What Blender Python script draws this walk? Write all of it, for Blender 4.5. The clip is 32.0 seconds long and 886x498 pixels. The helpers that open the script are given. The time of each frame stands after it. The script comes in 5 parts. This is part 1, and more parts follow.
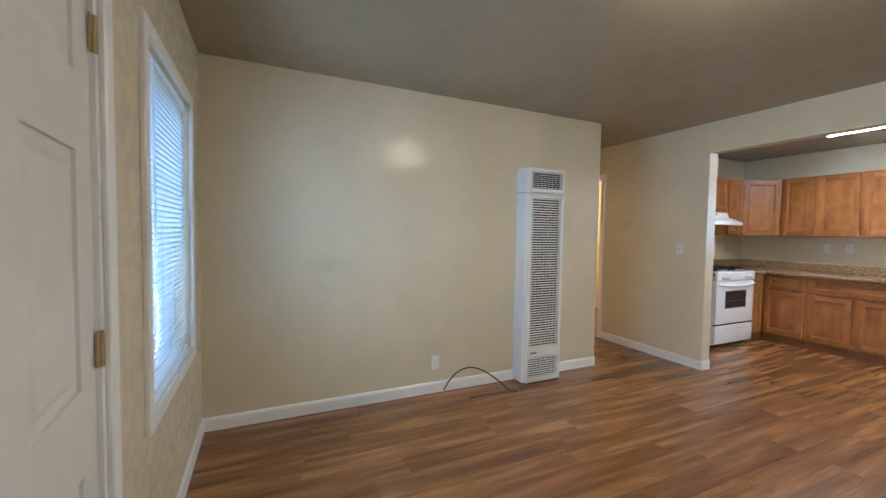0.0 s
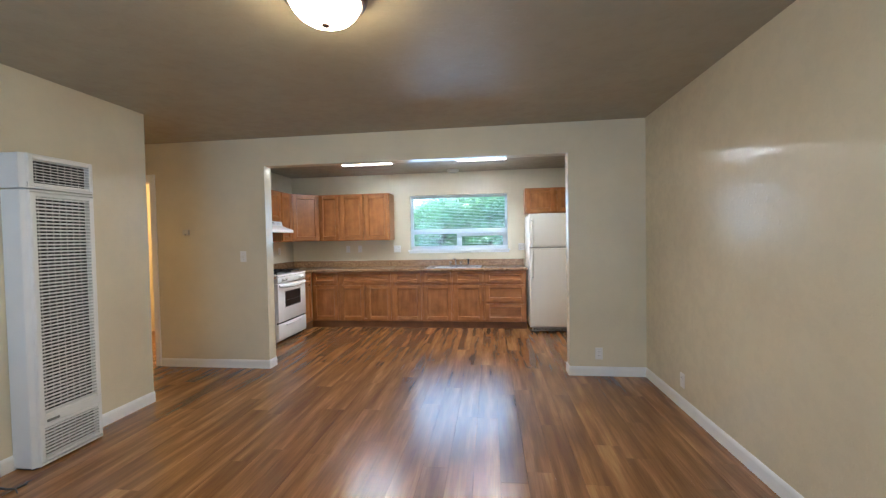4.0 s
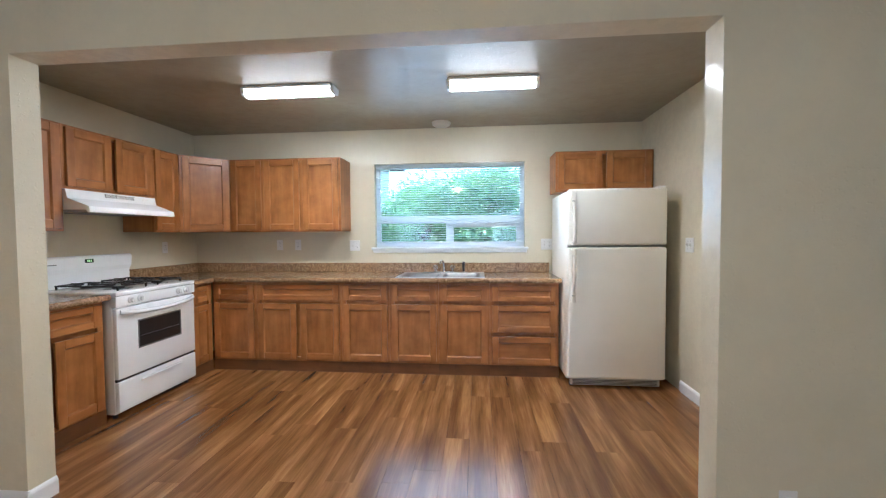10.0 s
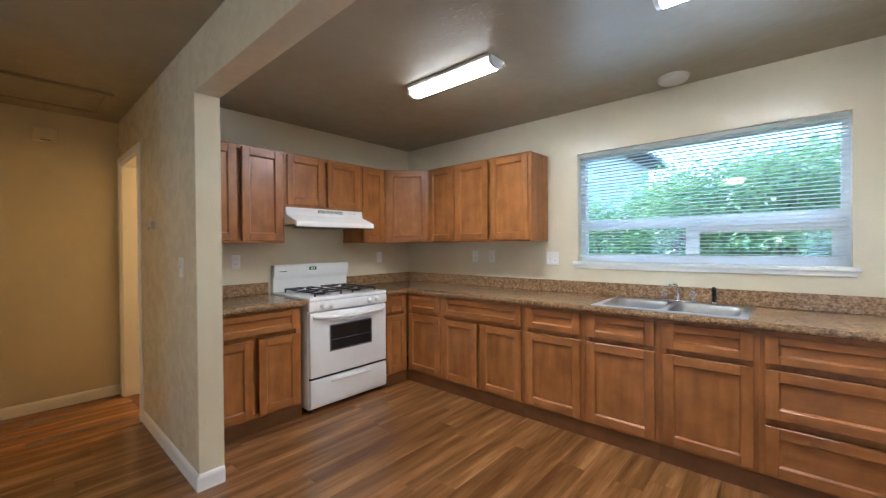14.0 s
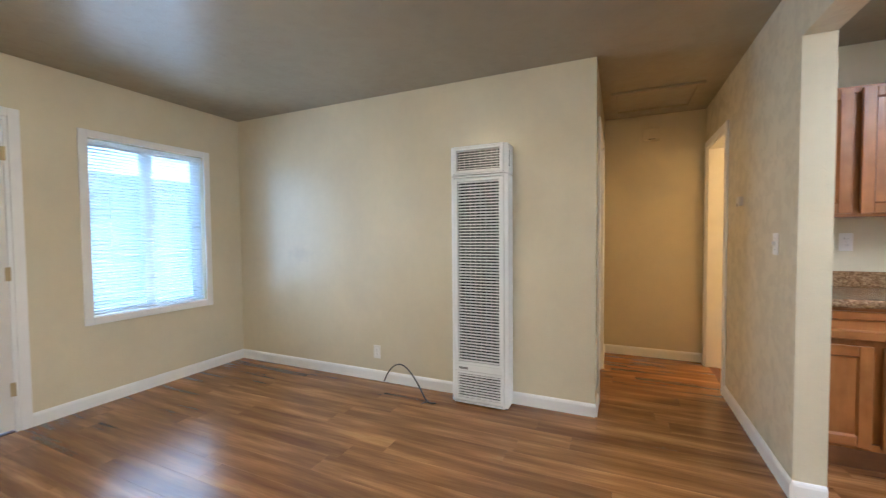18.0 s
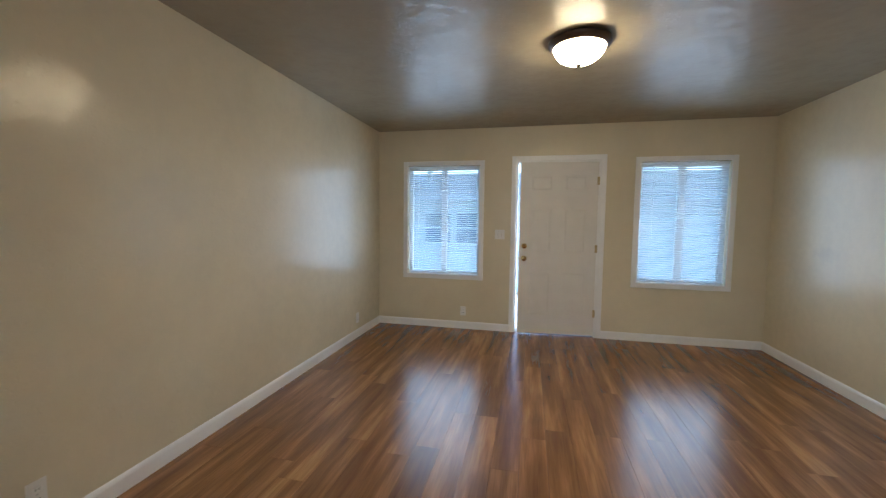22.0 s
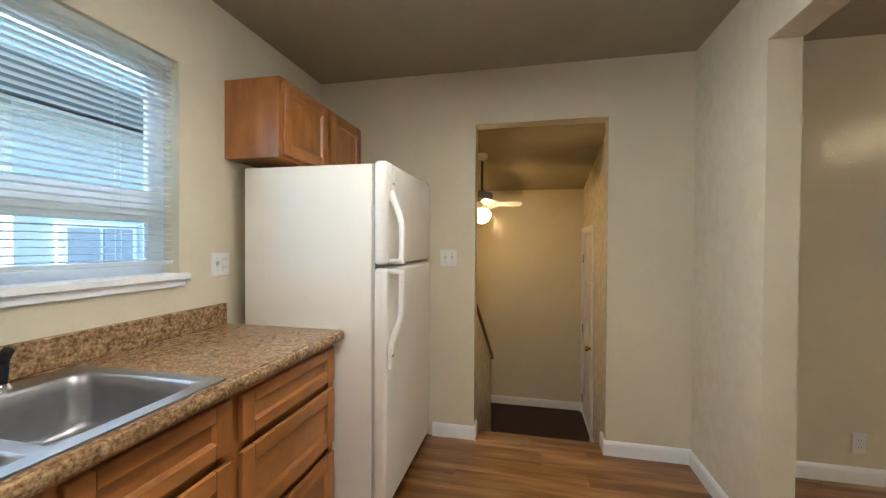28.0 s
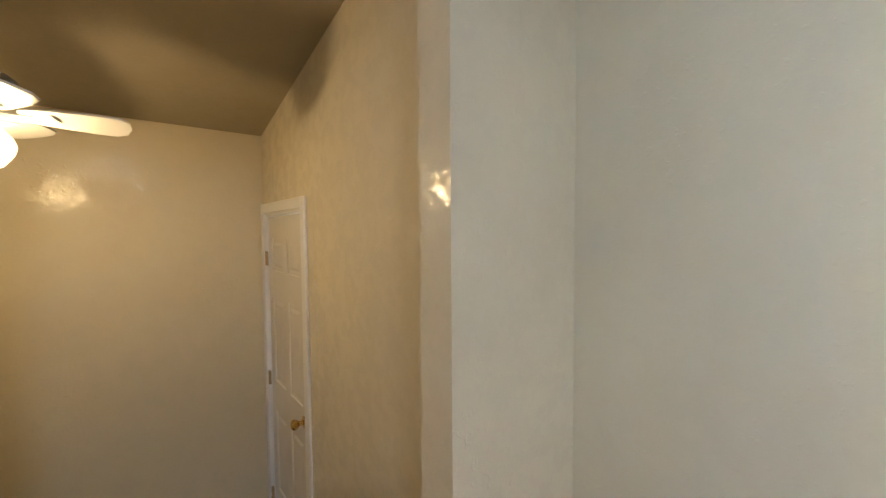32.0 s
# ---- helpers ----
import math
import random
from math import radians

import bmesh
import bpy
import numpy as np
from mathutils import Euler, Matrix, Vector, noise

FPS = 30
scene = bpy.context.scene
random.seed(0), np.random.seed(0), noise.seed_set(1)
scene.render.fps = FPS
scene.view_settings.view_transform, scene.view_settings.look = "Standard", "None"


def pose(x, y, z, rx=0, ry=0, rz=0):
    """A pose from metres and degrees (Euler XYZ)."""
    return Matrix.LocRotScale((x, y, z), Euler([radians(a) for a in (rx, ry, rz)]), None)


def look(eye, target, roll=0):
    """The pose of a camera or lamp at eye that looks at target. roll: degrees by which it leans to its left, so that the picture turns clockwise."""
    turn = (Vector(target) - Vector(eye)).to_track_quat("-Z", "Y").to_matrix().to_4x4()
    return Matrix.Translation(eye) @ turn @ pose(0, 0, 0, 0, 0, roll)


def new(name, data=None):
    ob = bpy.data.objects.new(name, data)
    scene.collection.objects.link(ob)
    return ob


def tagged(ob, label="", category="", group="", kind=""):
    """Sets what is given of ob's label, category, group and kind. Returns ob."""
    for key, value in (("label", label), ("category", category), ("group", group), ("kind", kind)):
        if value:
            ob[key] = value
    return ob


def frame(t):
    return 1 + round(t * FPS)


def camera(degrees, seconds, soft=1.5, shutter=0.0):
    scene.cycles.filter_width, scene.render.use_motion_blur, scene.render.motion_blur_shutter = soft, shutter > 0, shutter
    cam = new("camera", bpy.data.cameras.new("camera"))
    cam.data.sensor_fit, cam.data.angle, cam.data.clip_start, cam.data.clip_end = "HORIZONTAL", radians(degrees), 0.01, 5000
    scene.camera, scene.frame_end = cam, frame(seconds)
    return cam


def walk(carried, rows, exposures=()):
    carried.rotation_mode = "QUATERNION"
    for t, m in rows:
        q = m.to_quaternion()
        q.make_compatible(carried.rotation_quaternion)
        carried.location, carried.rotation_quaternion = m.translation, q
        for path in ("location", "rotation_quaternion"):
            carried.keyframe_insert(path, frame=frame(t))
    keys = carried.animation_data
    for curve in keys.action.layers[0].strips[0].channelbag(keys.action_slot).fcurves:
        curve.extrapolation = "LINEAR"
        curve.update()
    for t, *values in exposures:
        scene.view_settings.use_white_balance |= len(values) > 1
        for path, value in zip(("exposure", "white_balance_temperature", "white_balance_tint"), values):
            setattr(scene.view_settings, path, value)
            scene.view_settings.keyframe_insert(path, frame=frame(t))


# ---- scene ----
cam = camera(97.2, 32.0, soft=1.25, shutter=0.2)
PATH = [
    (0, (2.928, 0.371, 1.335), (1.112, 1.206, 1.247), 0.9),
    (0.5, (2.858, 0.39, 1.335), (1.198, 1.503, 1.26), 0.9),
    (1, (2.825, 0.394, 1.343), (1.365, 1.758, 1.266), 0.8),
    (1.5, (2.82, 0.4, 1.345), (1.581, 1.969, 1.273), 0.6),
    (2, (2.838, 0.402, 1.346), (1.815, 2.119, 1.279), 0.3),
    (2.5, (2.851, 0.437, 1.345), (2.042, 2.265, 1.283), -0.2),
    (3, (2.872, 0.446, 1.344), (2.286, 2.358, 1.291), -0.6),
    (3.5, (2.878, 0.451, 1.342), (2.488, 2.412, 1.293), -0.9),
    (4, (2.875, 0.448, 1.341), (2.633, 2.433, 1.29), -1.1),
    (4.5, (2.882, 0.457, 1.338), (2.721, 2.449, 1.287), -1.1),
    (6.5, (2.766, 1.104, 1.331), (2.551, 3.093, 1.339), -0.7),
    (7, (2.742, 1.315, 1.33), (2.51, 3.301, 1.319), -0.7),
    (7.5, (2.734, 1.553, 1.331), (2.501, 3.539, 1.328), -0.7),
    (8, (2.703, 1.787, 1.328), (2.495, 3.776, 1.292), -0.6),
    (8.5, (2.668, 2.027, 1.328), (2.477, 4.017, 1.277), -0.6),
    (9, (2.69, 2.291, 1.33), (2.504, 4.282, 1.276), -0.5),
    (9.5, (2.707, 2.475, 1.311), (2.525, 4.465, 1.231), -0.4),
    (10, (2.666, 2.684, 1.297), (2.487, 4.675, 1.226), -0.4),
    (10.5, (2.65, 2.859, 1.286), (2.457, 4.847, 1.198), -0.4),
    (11, (2.675, 3.048, 1.284), (2.464, 5.036, 1.234), -0.3),
    (11.5, (2.71, 3.249, 1.271), (2.471, 5.234, 1.239), -0.2),
    (12, (2.708, 3.472, 1.289), (2.42, 5.451, 1.297), -0.2),
    (12.5, (2.807, 3.604, 1.308), (2.31, 5.541, 1.304), -0.0),
    (13, (2.904, 3.64, 1.323), (2.115, 5.478, 1.31), 0.0),
    (13.5, (2.92, 3.649, 1.316), (1.847, 5.337, 1.304), -0.2),
    (14, (2.902, 3.645, 1.306), (1.567, 5.134, 1.291), -0.5),
    (14.5, (2.896, 3.625, 1.303), (1.337, 4.877, 1.287), -0.7),
    (16.5, (2.922, 3.577, 1.29), (0.931, 3.772, 1.266), -1.2),
    (17, (2.917, 3.543, 1.279), (0.921, 3.43, 1.241), -1.0),
    (17.5, (2.902, 3.536, 1.274), (0.954, 3.088, 1.219), -0.8),
    (18, (2.832, 3.569, 1.254), (1.009, 2.749, 1.185), -0.5),
    (18.5, (2.739, 3.618, 1.263), (1.147, 2.41, 1.181), -0.1),
    (19, (2.639, 3.78, 1.27), (1.435, 2.186, 1.176), -0.1),
    (19.5, (2.617, 3.962, 1.289), (1.879, 2.106, 1.185), 0.1),
    (20, (2.649, 4.103, 1.319), (2.187, 2.16, 1.206), 0.4),
    (20.5, (2.636, 4.248, 1.32), (2.36, 2.271, 1.196), 0.9),
    (21, (2.542, 4.389, 1.32), (2.47, 2.395, 1.18), 1.2),
    (21.5, (2.461, 4.565, 1.324), (2.618, 2.576, 1.185), 1.1),
    (22, (2.431, 4.715, 1.325), (2.866, 2.768, 1.183), 0.7),
    (22.5, (2.362, 4.843, 1.323), (3.113, 2.994, 1.196), 0.6),
    (23, (2.233, 4.927, 1.309), (3.272, 3.221, 1.205), 0.6),
    (23.5, (2.152, 4.988, 1.306), (3.463, 3.48, 1.215), 0.8),
    (24, (2.121, 5.064, 1.328), (3.695, 3.832, 1.246), 0.5),
    (24.5, (2.055, 5.173, 1.324), (3.825, 4.246, 1.249), 0.2),
    (25, (1.925, 5.281, 1.317), (3.848, 4.736, 1.243), -0.0),
    (25.5, (1.8, 5.308, 1.314), (3.791, 5.125, 1.257), 0.1),
    (26, (1.699, 5.311, 1.307), (3.692, 5.472, 1.256), 0.3),
    (26.5, (1.641, 5.319, 1.304), (3.583, 5.799, 1.266), 0.5),
    (28.5, (1.894, 5.437, 1.296), (3.861, 5.795, 1.281), 0.1),
    (29, (2.094, 5.476, 1.282), (4.085, 5.673, 1.273), 0.0),
    (29.5, (2.358, 5.480, 1.283), (4.357, 5.552, 1.284), -0.1),
    (30, (2.615, 5.517, 1.282), (4.614, 5.432, 1.281), -0.1),
    (30.5, (2.904, 5.549, 1.296), (4.884, 5.272, 1.276), 0.0),
    (31, (3.174, 5.532, 1.291), (5.096, 4.977, 1.274), -0.1),
    (31.4, (3.398, 5.502, 1.290), (5.215, 4.672, 1.254), 0.2),
    (32, (3.663, 5.471, 1.306), (5.225, 4.226, 1.214), -0.4),
]
EXPO = [
    (0.0, 3.55, 4880, 8), (1.0, 3.51, 5600, 8), (2.0, 3.43, 5130, 8), (4.0, 3.48, 5050, 8), (5.5, 3.52, 4990, 8), (7.0, 3.58, 4870, 8), (8.0, 3.66, 4770, 8), (9.0, 3.58, 4880, 8), (10.0, 3.53, 4980, 8),
    (12.0, 3.35, 5130, 8), (14.0, 3.28, 5140, 8), (17.0, 4.01, 4860, 8), (18.0, 3.84, 4940, 8), (19.0, 3.38, 5010, 8), (20.0, 3.12, 5120, 8), (21.0, 2.95, 5070, 8), (22.0, 3.05, 5280, 8), (24.0, 3.31, 5420, 8), (25.0, 3.42, 5390, 8),
    (26.0, 3.27, 5330, 8), (29.0, 3.06, 5770, 8), (30.0, 3.04, 5450, 8), (31.0, 3.31, 4940, 8), (32.0, 3.34, 5070, 8)]
walk(cam, [(t, look(eye, target, roll)) for t, eye, target, roll in PATH], EXPO)

# ---- world and sun ----
world = bpy.data.worlds.new("sky")
scene.world = world
world.use_nodes = True
_wt = world.node_tree
_sky = _wt.nodes.new("ShaderNodeTexSky")
_sky.sky_type = "NISHITA"
_sky.sun_disc = False
_sky.sun_elevation = radians(38)
_sky.sun_rotation = radians(268)
_sky.dust_density = 1.0
_wt.links.new(_sky.outputs[0], _wt.nodes["Background"].inputs[0])
_wt.nodes["Background"].inputs[1].default_value = 0.15
sun_data = bpy.data.lights.new("sun", "SUN")
sun_data.energy = 1.6
sun_data.angle = radians(12)
sun_data.color = (1.0, 0.95, 0.88)
sun = new("sun", sun_data)
sun.matrix_world = look((-12, -0.5, 10), (0, 0, 0))

LAMP_WARM = (1.0, 0.72, 0.38)
GLOBE_WARM = (1.0, 0.60, 0.22)
STRIP_WHITE = (1.0, 0.90, 0.76)
LAMP_POWER, STRIP_POWER, GLOBE_POWER = 11.5, 14.0, 1.4


def daylight(name, x, y, z, w, h, turn, power, rgb):
    """The sky's light in a window opening, shining into the room."""
    la = bpy.data.lights.new(name, "AREA")
    la.shape, la.size, la.size_y = "RECTANGLE", w, h
    la.energy, la.color, la.spread = power, rgb, radians(118)  # blinds narrow the spread
    new(name, la).matrix_world = pose(x, y, z, 90, 0, turn)


DAY_BLUE = (0.77, 0.89, 1.0)
daylight("daylight_kitchen", 2.3525, 6.845, 1.62, 1.56, 0.84, 180, 0.85, DAY_BLUE)
daylight("daylight_front_west", 0.825, 0.004, 1.3325, 0.86, 1.30, 0, 0.62, DAY_BLUE)
daylight("daylight_front_east", 3.49, 0.004, 1.3325, 0.88, 1.30, 0, 0.62, DAY_BLUE)

# ---- plan ----
H = 2.435
XR, YO, YK, YB, XK = 4.325, 4.32, 4.445, 6.855, -0.52
HALL_X, HALL_Y = -1.62, 3.43
OX0, OX1, OZ = 0.523, 3.62, 2.142
SX, SY0, SY1 = 6.37, 4.80, 6.855
LAND = -0.57


# ---- materials ----
class Nodes:
    """A small helper over a material's node tree."""

    def __init__(self, name):
        self.mat = bpy.data.materials.new(name)
        self.mat.use_nodes = True
        self.t = self.mat.node_tree
        self.b = self.t.nodes["Principled BSDF"]

    def add(self, kind, **kw):
        n = self.t.nodes.new(kind)
        for k, v in kw.items():
            if k in n.inputs:
                n.inputs[k].default_value = v
        return n

    def link(self, a, b):
        self.t.links.new(a, b)

    def coords(self, scale=(1, 1, 1), shuffle=False):
        tc = self.add("ShaderNodeTexCoord")
        mp = self.add("ShaderNodeMapping")
        mp.inputs["Scale"].default_value = scale
        self.link(tc.outputs["Object"], mp.inputs["Vector"])
        if shuffle:
            oi = self.add("ShaderNodeObjectInfo")
            mu = self.add("ShaderNodeMath")
            mu.operation = "MULTIPLY"
            mu.inputs[1].default_value = 37.0
            self.link(oi.outputs["Random"], mu.inputs[0])
            co = self.add("ShaderNodeCombineXYZ")
            for i in range(3):
                self.link(mu.outputs[0], co.inputs[i])
            self.link(co.outputs[0], mp.inputs["Location"])
        return mp.outputs[0]

    def noise(self, vec, scale, detail=4.0, rough=0.55):
        n = self.add("ShaderNodeTexNoise", Scale=scale, Detail=detail, Roughness=rough)
        self.link(vec, n.inputs["Vector"])
        return n.outputs["Fac"]

    def ramp(self, fac, stops):
        r = self.add("ShaderNodeValToRGB")
        el = r.color_ramp.elements
        while len(el) < len(stops):
            el.new(0.5)
        for e, (p, c) in zip(el, stops):
            e.position = p
            e.color = (*c, 1) if len(c) == 3 else c
        self.link(fac, r.inputs[0])
        return r.outputs[0]

    def mix(self, a, b, fac, mode="MIX"):
        m = self.add("ShaderNodeMix")
        m.data_type = "RGBA"
        m.blend_type = mode
        for sock, val in ((m.inputs[0], fac), (m.inputs[6], a), (m.inputs[7], b)):
            if hasattr(val, "links"):
                self.link(val, sock)
            else:
                sock.default_value = val if isinstance(val, float) else (*val, 1)
        return m.outputs[2]

    def bump(self, height, strength, dist=0.01, under=None):
        b = self.add("ShaderNodeBump", Strength=strength, Distance=dist)
        self.link(height, b.inputs["Height"])
        if under is not None:
            self.link(under, b.inputs["Normal"])
        self.link(b.outputs[0], self.b.inputs["Normal"])
        return b.outputs[0]

    def span(self, fac, lo, hi):
        m = self.add("ShaderNodeMapRange")
        m.inputs["To Min"].default_value, m.inputs["To Max"].default_value = lo, hi
        self.link(fac, m.inputs["Value"])
        return m.outputs[0]


def plain(name, rgb, rough=0.5, metal=0.0, vary=0.08, scale=6.0, bump=0.0, bscale=120.0, coat=0.0):
    """Painted, moulded or metal surface with slight mottling of tone and gloss."""
    n = Nodes(name)
    v = n.coords()
    f = n.noise(v, scale)
    dark = tuple(c * (1 - vary) for c in rgb)
    lite = tuple(min(1, c * (1 + vary)) for c in rgb)
    n.link(n.ramp(f, [(0.3, dark), (0.7, lite)]), n.b.inputs["Base Color"])
    n.link(n.span(n.noise(v, scale * 4), rough * 0.85, min(1, rough * 1.15)), n.b.inputs["Roughness"])
    n.b.inputs["Metallic"].default_value = metal
    n.b.inputs["Coat Weight"].default_value = coat
    if bump:
        n.bump(n.noise(v, bscale, 3), bump, 0.002)
    return n.mat


def texture_paint(name, rgb, rough, patch, spec, grain, sway, blotch=None):
    """Semi-gloss paint over skip-trowel plaster: smooth glossy islands among duller, finely grained hollows."""
    n = Nodes(name)
    v = n.coords()
    f = n.noise(v, 1.3, 3)
    dark = tuple(c * 0.95 for c in rgb)
    lite = tuple(c * 1.04 for c in rgb)
    tone = n.ramp(f, [(0.35, dark), (0.65, lite)])
    if blotch:
        # a faint grey oval, ragged at its rim
        place = n.add("ShaderNodeMapping")
        place.vector_type = "TEXTURE"
        place.inputs["Location"].default_value = blotch
        place.inputs["Scale"].default_value = (1.0, 0.17, 0.09)
        n.link(v, place.inputs["Vector"])
        ball = n.add("ShaderNodeVectorMath")
        ball.operation = "LENGTH"
        n.link(place.outputs[0], ball.inputs[0])
        rag = n.add("ShaderNodeMath")
        rag.operation = "ADD"
        n.link(ball.outputs["Value"], rag.inputs[0])
        n.link(n.span(n.noise(v, 16.0, 3), -0.6, 0.6), rag.inputs[1])
        tone = n.mix(tone, n.ramp(rag.outputs[0], [(0.30, (0.90, 0.905, 0.93)), (1.0, (1, 1, 1))]), 1.0, "MULTIPLY")
    n.link(tone, n.b.inputs["Base Color"])
    n.link(n.span(n.noise(v, 3.0, 2), 0.42, 0.50), n.b.inputs["Roughness"])
    n.b.inputs["Specular IOR Level"].default_value = 0.2
    field = n.noise(v, patch, 4, 0.62)
    isle = n.ramp(field, [(0.47, (0, 0, 0)), (0.53, (1, 1, 1))])
    b1 = n.bump(isle, 0.06, 0.0012)
    b2 = n.bump(n.noise(v, 62.0, 3, 0.6), grain, 0.002, b1)
    drips = n.ramp(n.noise(v, 38.0, 3, 0.6), [(0.60, (0, 0, 0)), (0.66, (1, 1, 1))])
    n.bump(drips, 0.5, 0.0012, b2)
    n.link(n.span(isle, spec * 0.5, spec), n.b.inputs["Coat Weight"])
    n.b.inputs["Coat Roughness"].default_value = rough
    # the islands are hand-trowelled, so their gloss wavers
    wav = n.add("ShaderNodeBump", Strength=0.7, Distance=sway)
    n.link(n.noise(v, patch * 1.3, 3, 0.55), wav.inputs["Height"])
    n.link(wav.outputs[0], n.b.inputs["Coat Normal"])
    return n.mat


M_WALL = texture_paint("wall_paint", (0.69, 0.628, 0.465), 0.12, 14.0, 0.58, 0.36, 0.006)
M_WALL_MARKED = texture_paint("marked_wall_paint", (0.69, 0.628, 0.465), 0.12, 14.0, 0.58, 0.36, 0.006, (0.0, 0.791, 1.090))
# walls' beige darkened: the ceiling's dimmer light is put into its colour
M_CEIL = texture_paint("ceiling_paint_dimmed", (0.36, 0.318, 0.225), 0.27, 8.5, 0.42, 0.34, 0.019)
M_TRIM = plain("white_trim_paint", (0.86, 0.865, 0.86), 0.35, vary=0.03)
M_DOOR = plain("white_door_paint", (0.76, 0.74, 0.70), 0.42, vary=0.03, bump=0.05)
M_ENAMEL = plain("white_enamel", (0.91, 0.92, 0.92), 0.18, vary=0.015, coat=0.3)
M_FRIDGE = plain("almond_white_fridge_skin", (0.87, 0.835, 0.745), 0.38, vary=0.015, bump=0.25, bscale=350)
M_HEATER = plain("heater_enamel", (0.80, 0.80, 0.78), 0.35, vary=0.02)
M_DARK = plain("dark_inside", (0.03, 0.028, 0.026), 0.7)
# also blackens the sheet that stands for shade inside the heater
M_BLACK = plain("black_enamel_and_shade", (0.015, 0.015, 0.016), 0.3)
M_STEEL = plain("brushed_stainless", (0.40, 0.40, 0.41), 0.34, 1.0, 0.05, 30)
M_CHROME = plain("chrome", (0.78, 0.78, 0.80), 0.10, 1.0, 0.02)
M_BRASS = plain("polished_brass", (0.66, 0.48, 0.19), 0.20, 1.0, 0.06)
M_HINGE = plain("worn_brass_hinge", (0.50, 0.40, 0.23), 0.35, 0.9, 0.10)
M_DETECT = plain("aged_detector_plastic", (0.60, 0.58, 0.52), 0.5)
M_TOGGLE = plain("ivory_toggle", (0.68, 0.66, 0.62), 0.35)
M_BRONZE = plain("dark_bronze", (0.10, 0.065, 0.045), 0.40, 0.6)
M_PLATE = plain("white_plastic_plate", (0.80, 0.79, 0.76), 0.35, vary=0.01)
M_GASKET = plain("grey_gasket", (0.20, 0.20, 0.19), 0.6)
M_SEAL = plain("pale_door_seal", (0.50, 0.48, 0.43), 0.6)
M_RAIL = plain("dark_stained_rail", (0.15, 0.055, 0.028), 0.5, vary=0.3, scale=12)
M_CABLE = plain("black_cable_sheath", (0.05, 0.045, 0.042), 0.5)
M_TUB = plain("tub_porcelain", (0.80, 0.76, 0.68), 0.2)
M_SIDING = plain("pale_siding", (0.46, 0.50, 0.52), 0.7, vary=0.05)
M_WHITEHOUSE = plain("white_stucco", (0.50, 0.54, 0.58), 0.8, vary=0.05)
M_ROOF = plain("grey_shingle", (0.055, 0.068, 0.090), 0.9, vary=0.25, scale=40, bump=0.5, bscale=60)
M_SOFFIT = plain("painted_eave", (0.30, 0.34, 0.40), 0.8)
M_FARPANE = plain("dusk_blue_pane", (0.10, 0.15, 0.20), 0.12)
M_GRASS = plain("rough_ground", (0.10, 0.11, 0.06), 0.95, vary=0.35, scale=3, bump=0.5, bscale=30)
M_CONCRETE = plain("concrete", (0.35, 0.34, 0.32), 0.85, vary=0.12)
M_BARK = plain("bark", (0.10, 0.07, 0.05), 0.9, vary=0.3, scale=20, bump=0.6, bscale=40)


def lit_through(name, rgb, rough, share):
    """Thin white plastic that lets a share of the daylight through."""
    n = Nodes(name)
    v = n.coords()
    n.link(n.ramp(n.noise(v, 5.0), [(0.3, tuple(c * 0.98 for c in rgb)), (0.7, rgb)]), n.b.inputs["Base Color"])
    n.b.inputs["Roughness"].default_value = rough
    tr = n.add("ShaderNodeBsdfTranslucent")
    tr.inputs["Color"].default_value = (0.88, 0.88, 0.86, 1)
    mx = n.add("ShaderNodeMixShader")
    mx.inputs[0].default_value = share
    n.link(n.b.outputs[0], mx.inputs[1])
    n.link(tr.outputs[0], mx.inputs[2])
    n.link(mx.outputs[0], n.t.nodes["Material Output"].inputs["Surface"])
    return n.mat


M_BLIND = lit_through("blind_slat_white", (0.82, 0.81, 0.77), 0.45, 0.77)
M_VINYL = lit_through("white_vinyl", (0.87, 0.88, 0.88), 0.35, 0.55)


def glass_mat():
    n = Nodes("window_glass")
    n.b.inputs["Base Color"].default_value = (0.88, 0.97, 0.965, 1)
    n.b.inputs["Roughness"].default_value = 0.02
    n.b.inputs["Transmission Weight"].default_value = 1.0
    n.b.inputs["IOR"].default_value = 1.45
    return n.mat


def clear_plastic():
    n = Nodes("clear_acrylic")
    n.b.inputs["Base Color"].default_value = (0.92, 0.93, 0.93, 1)
    n.b.inputs["Roughness"].default_value = 0.08
    n.b.inputs["Transmission Weight"].default_value = 0.85
    return n.mat


def glow(name, rgb, power, z0=None, z1=None, rim=0.12):
    """Lit glass; between the heights z0 (rim) and z1 (middle) of the thing it grows to its full power."""
    n = Nodes(name)
    n.b.inputs["Base Color"].default_value = (0.9, 0.88, 0.82, 1)
    n.b.inputs["Roughness"].default_value = 0.3
    n.b.inputs["Emission Color"].default_value = (*rgb, 1)
    n.b.inputs["Emission Strength"].default_value = power
    if z0 is not None:
        sep = n.add("ShaderNodeSeparateXYZ")
        tc = n.add("ShaderNodeTexCoord")
        n.link(tc.outputs["Object"], sep.inputs[0])
        mr = n.add("ShaderNodeMapRange")
        mr.inputs[1].default_value, mr.inputs[2].default_value = z0, z1
        mr.inputs[3].default_value, mr.inputs[4].default_value = power * rim, power
        n.link(sep.outputs["Z"], mr.inputs[0])
        n.link(mr.outputs[0], n.b.inputs["Emission Strength"])
    return n.mat


M_GLASS = glass_mat()
M_ACRYLIC = clear_plastic()
M_DOME = glow("lit_frosted_dome", LAMP_WARM, LAMP_POWER, -0.045, -0.115, 0.5)
M_STRIP = glow("lit_strip_diffuser", STRIP_WHITE, STRIP_POWER, -0.050, -0.0685, 0.025)
M_GLOBE = glow("lit_globe", GLOBE_WARM, GLOBE_POWER)
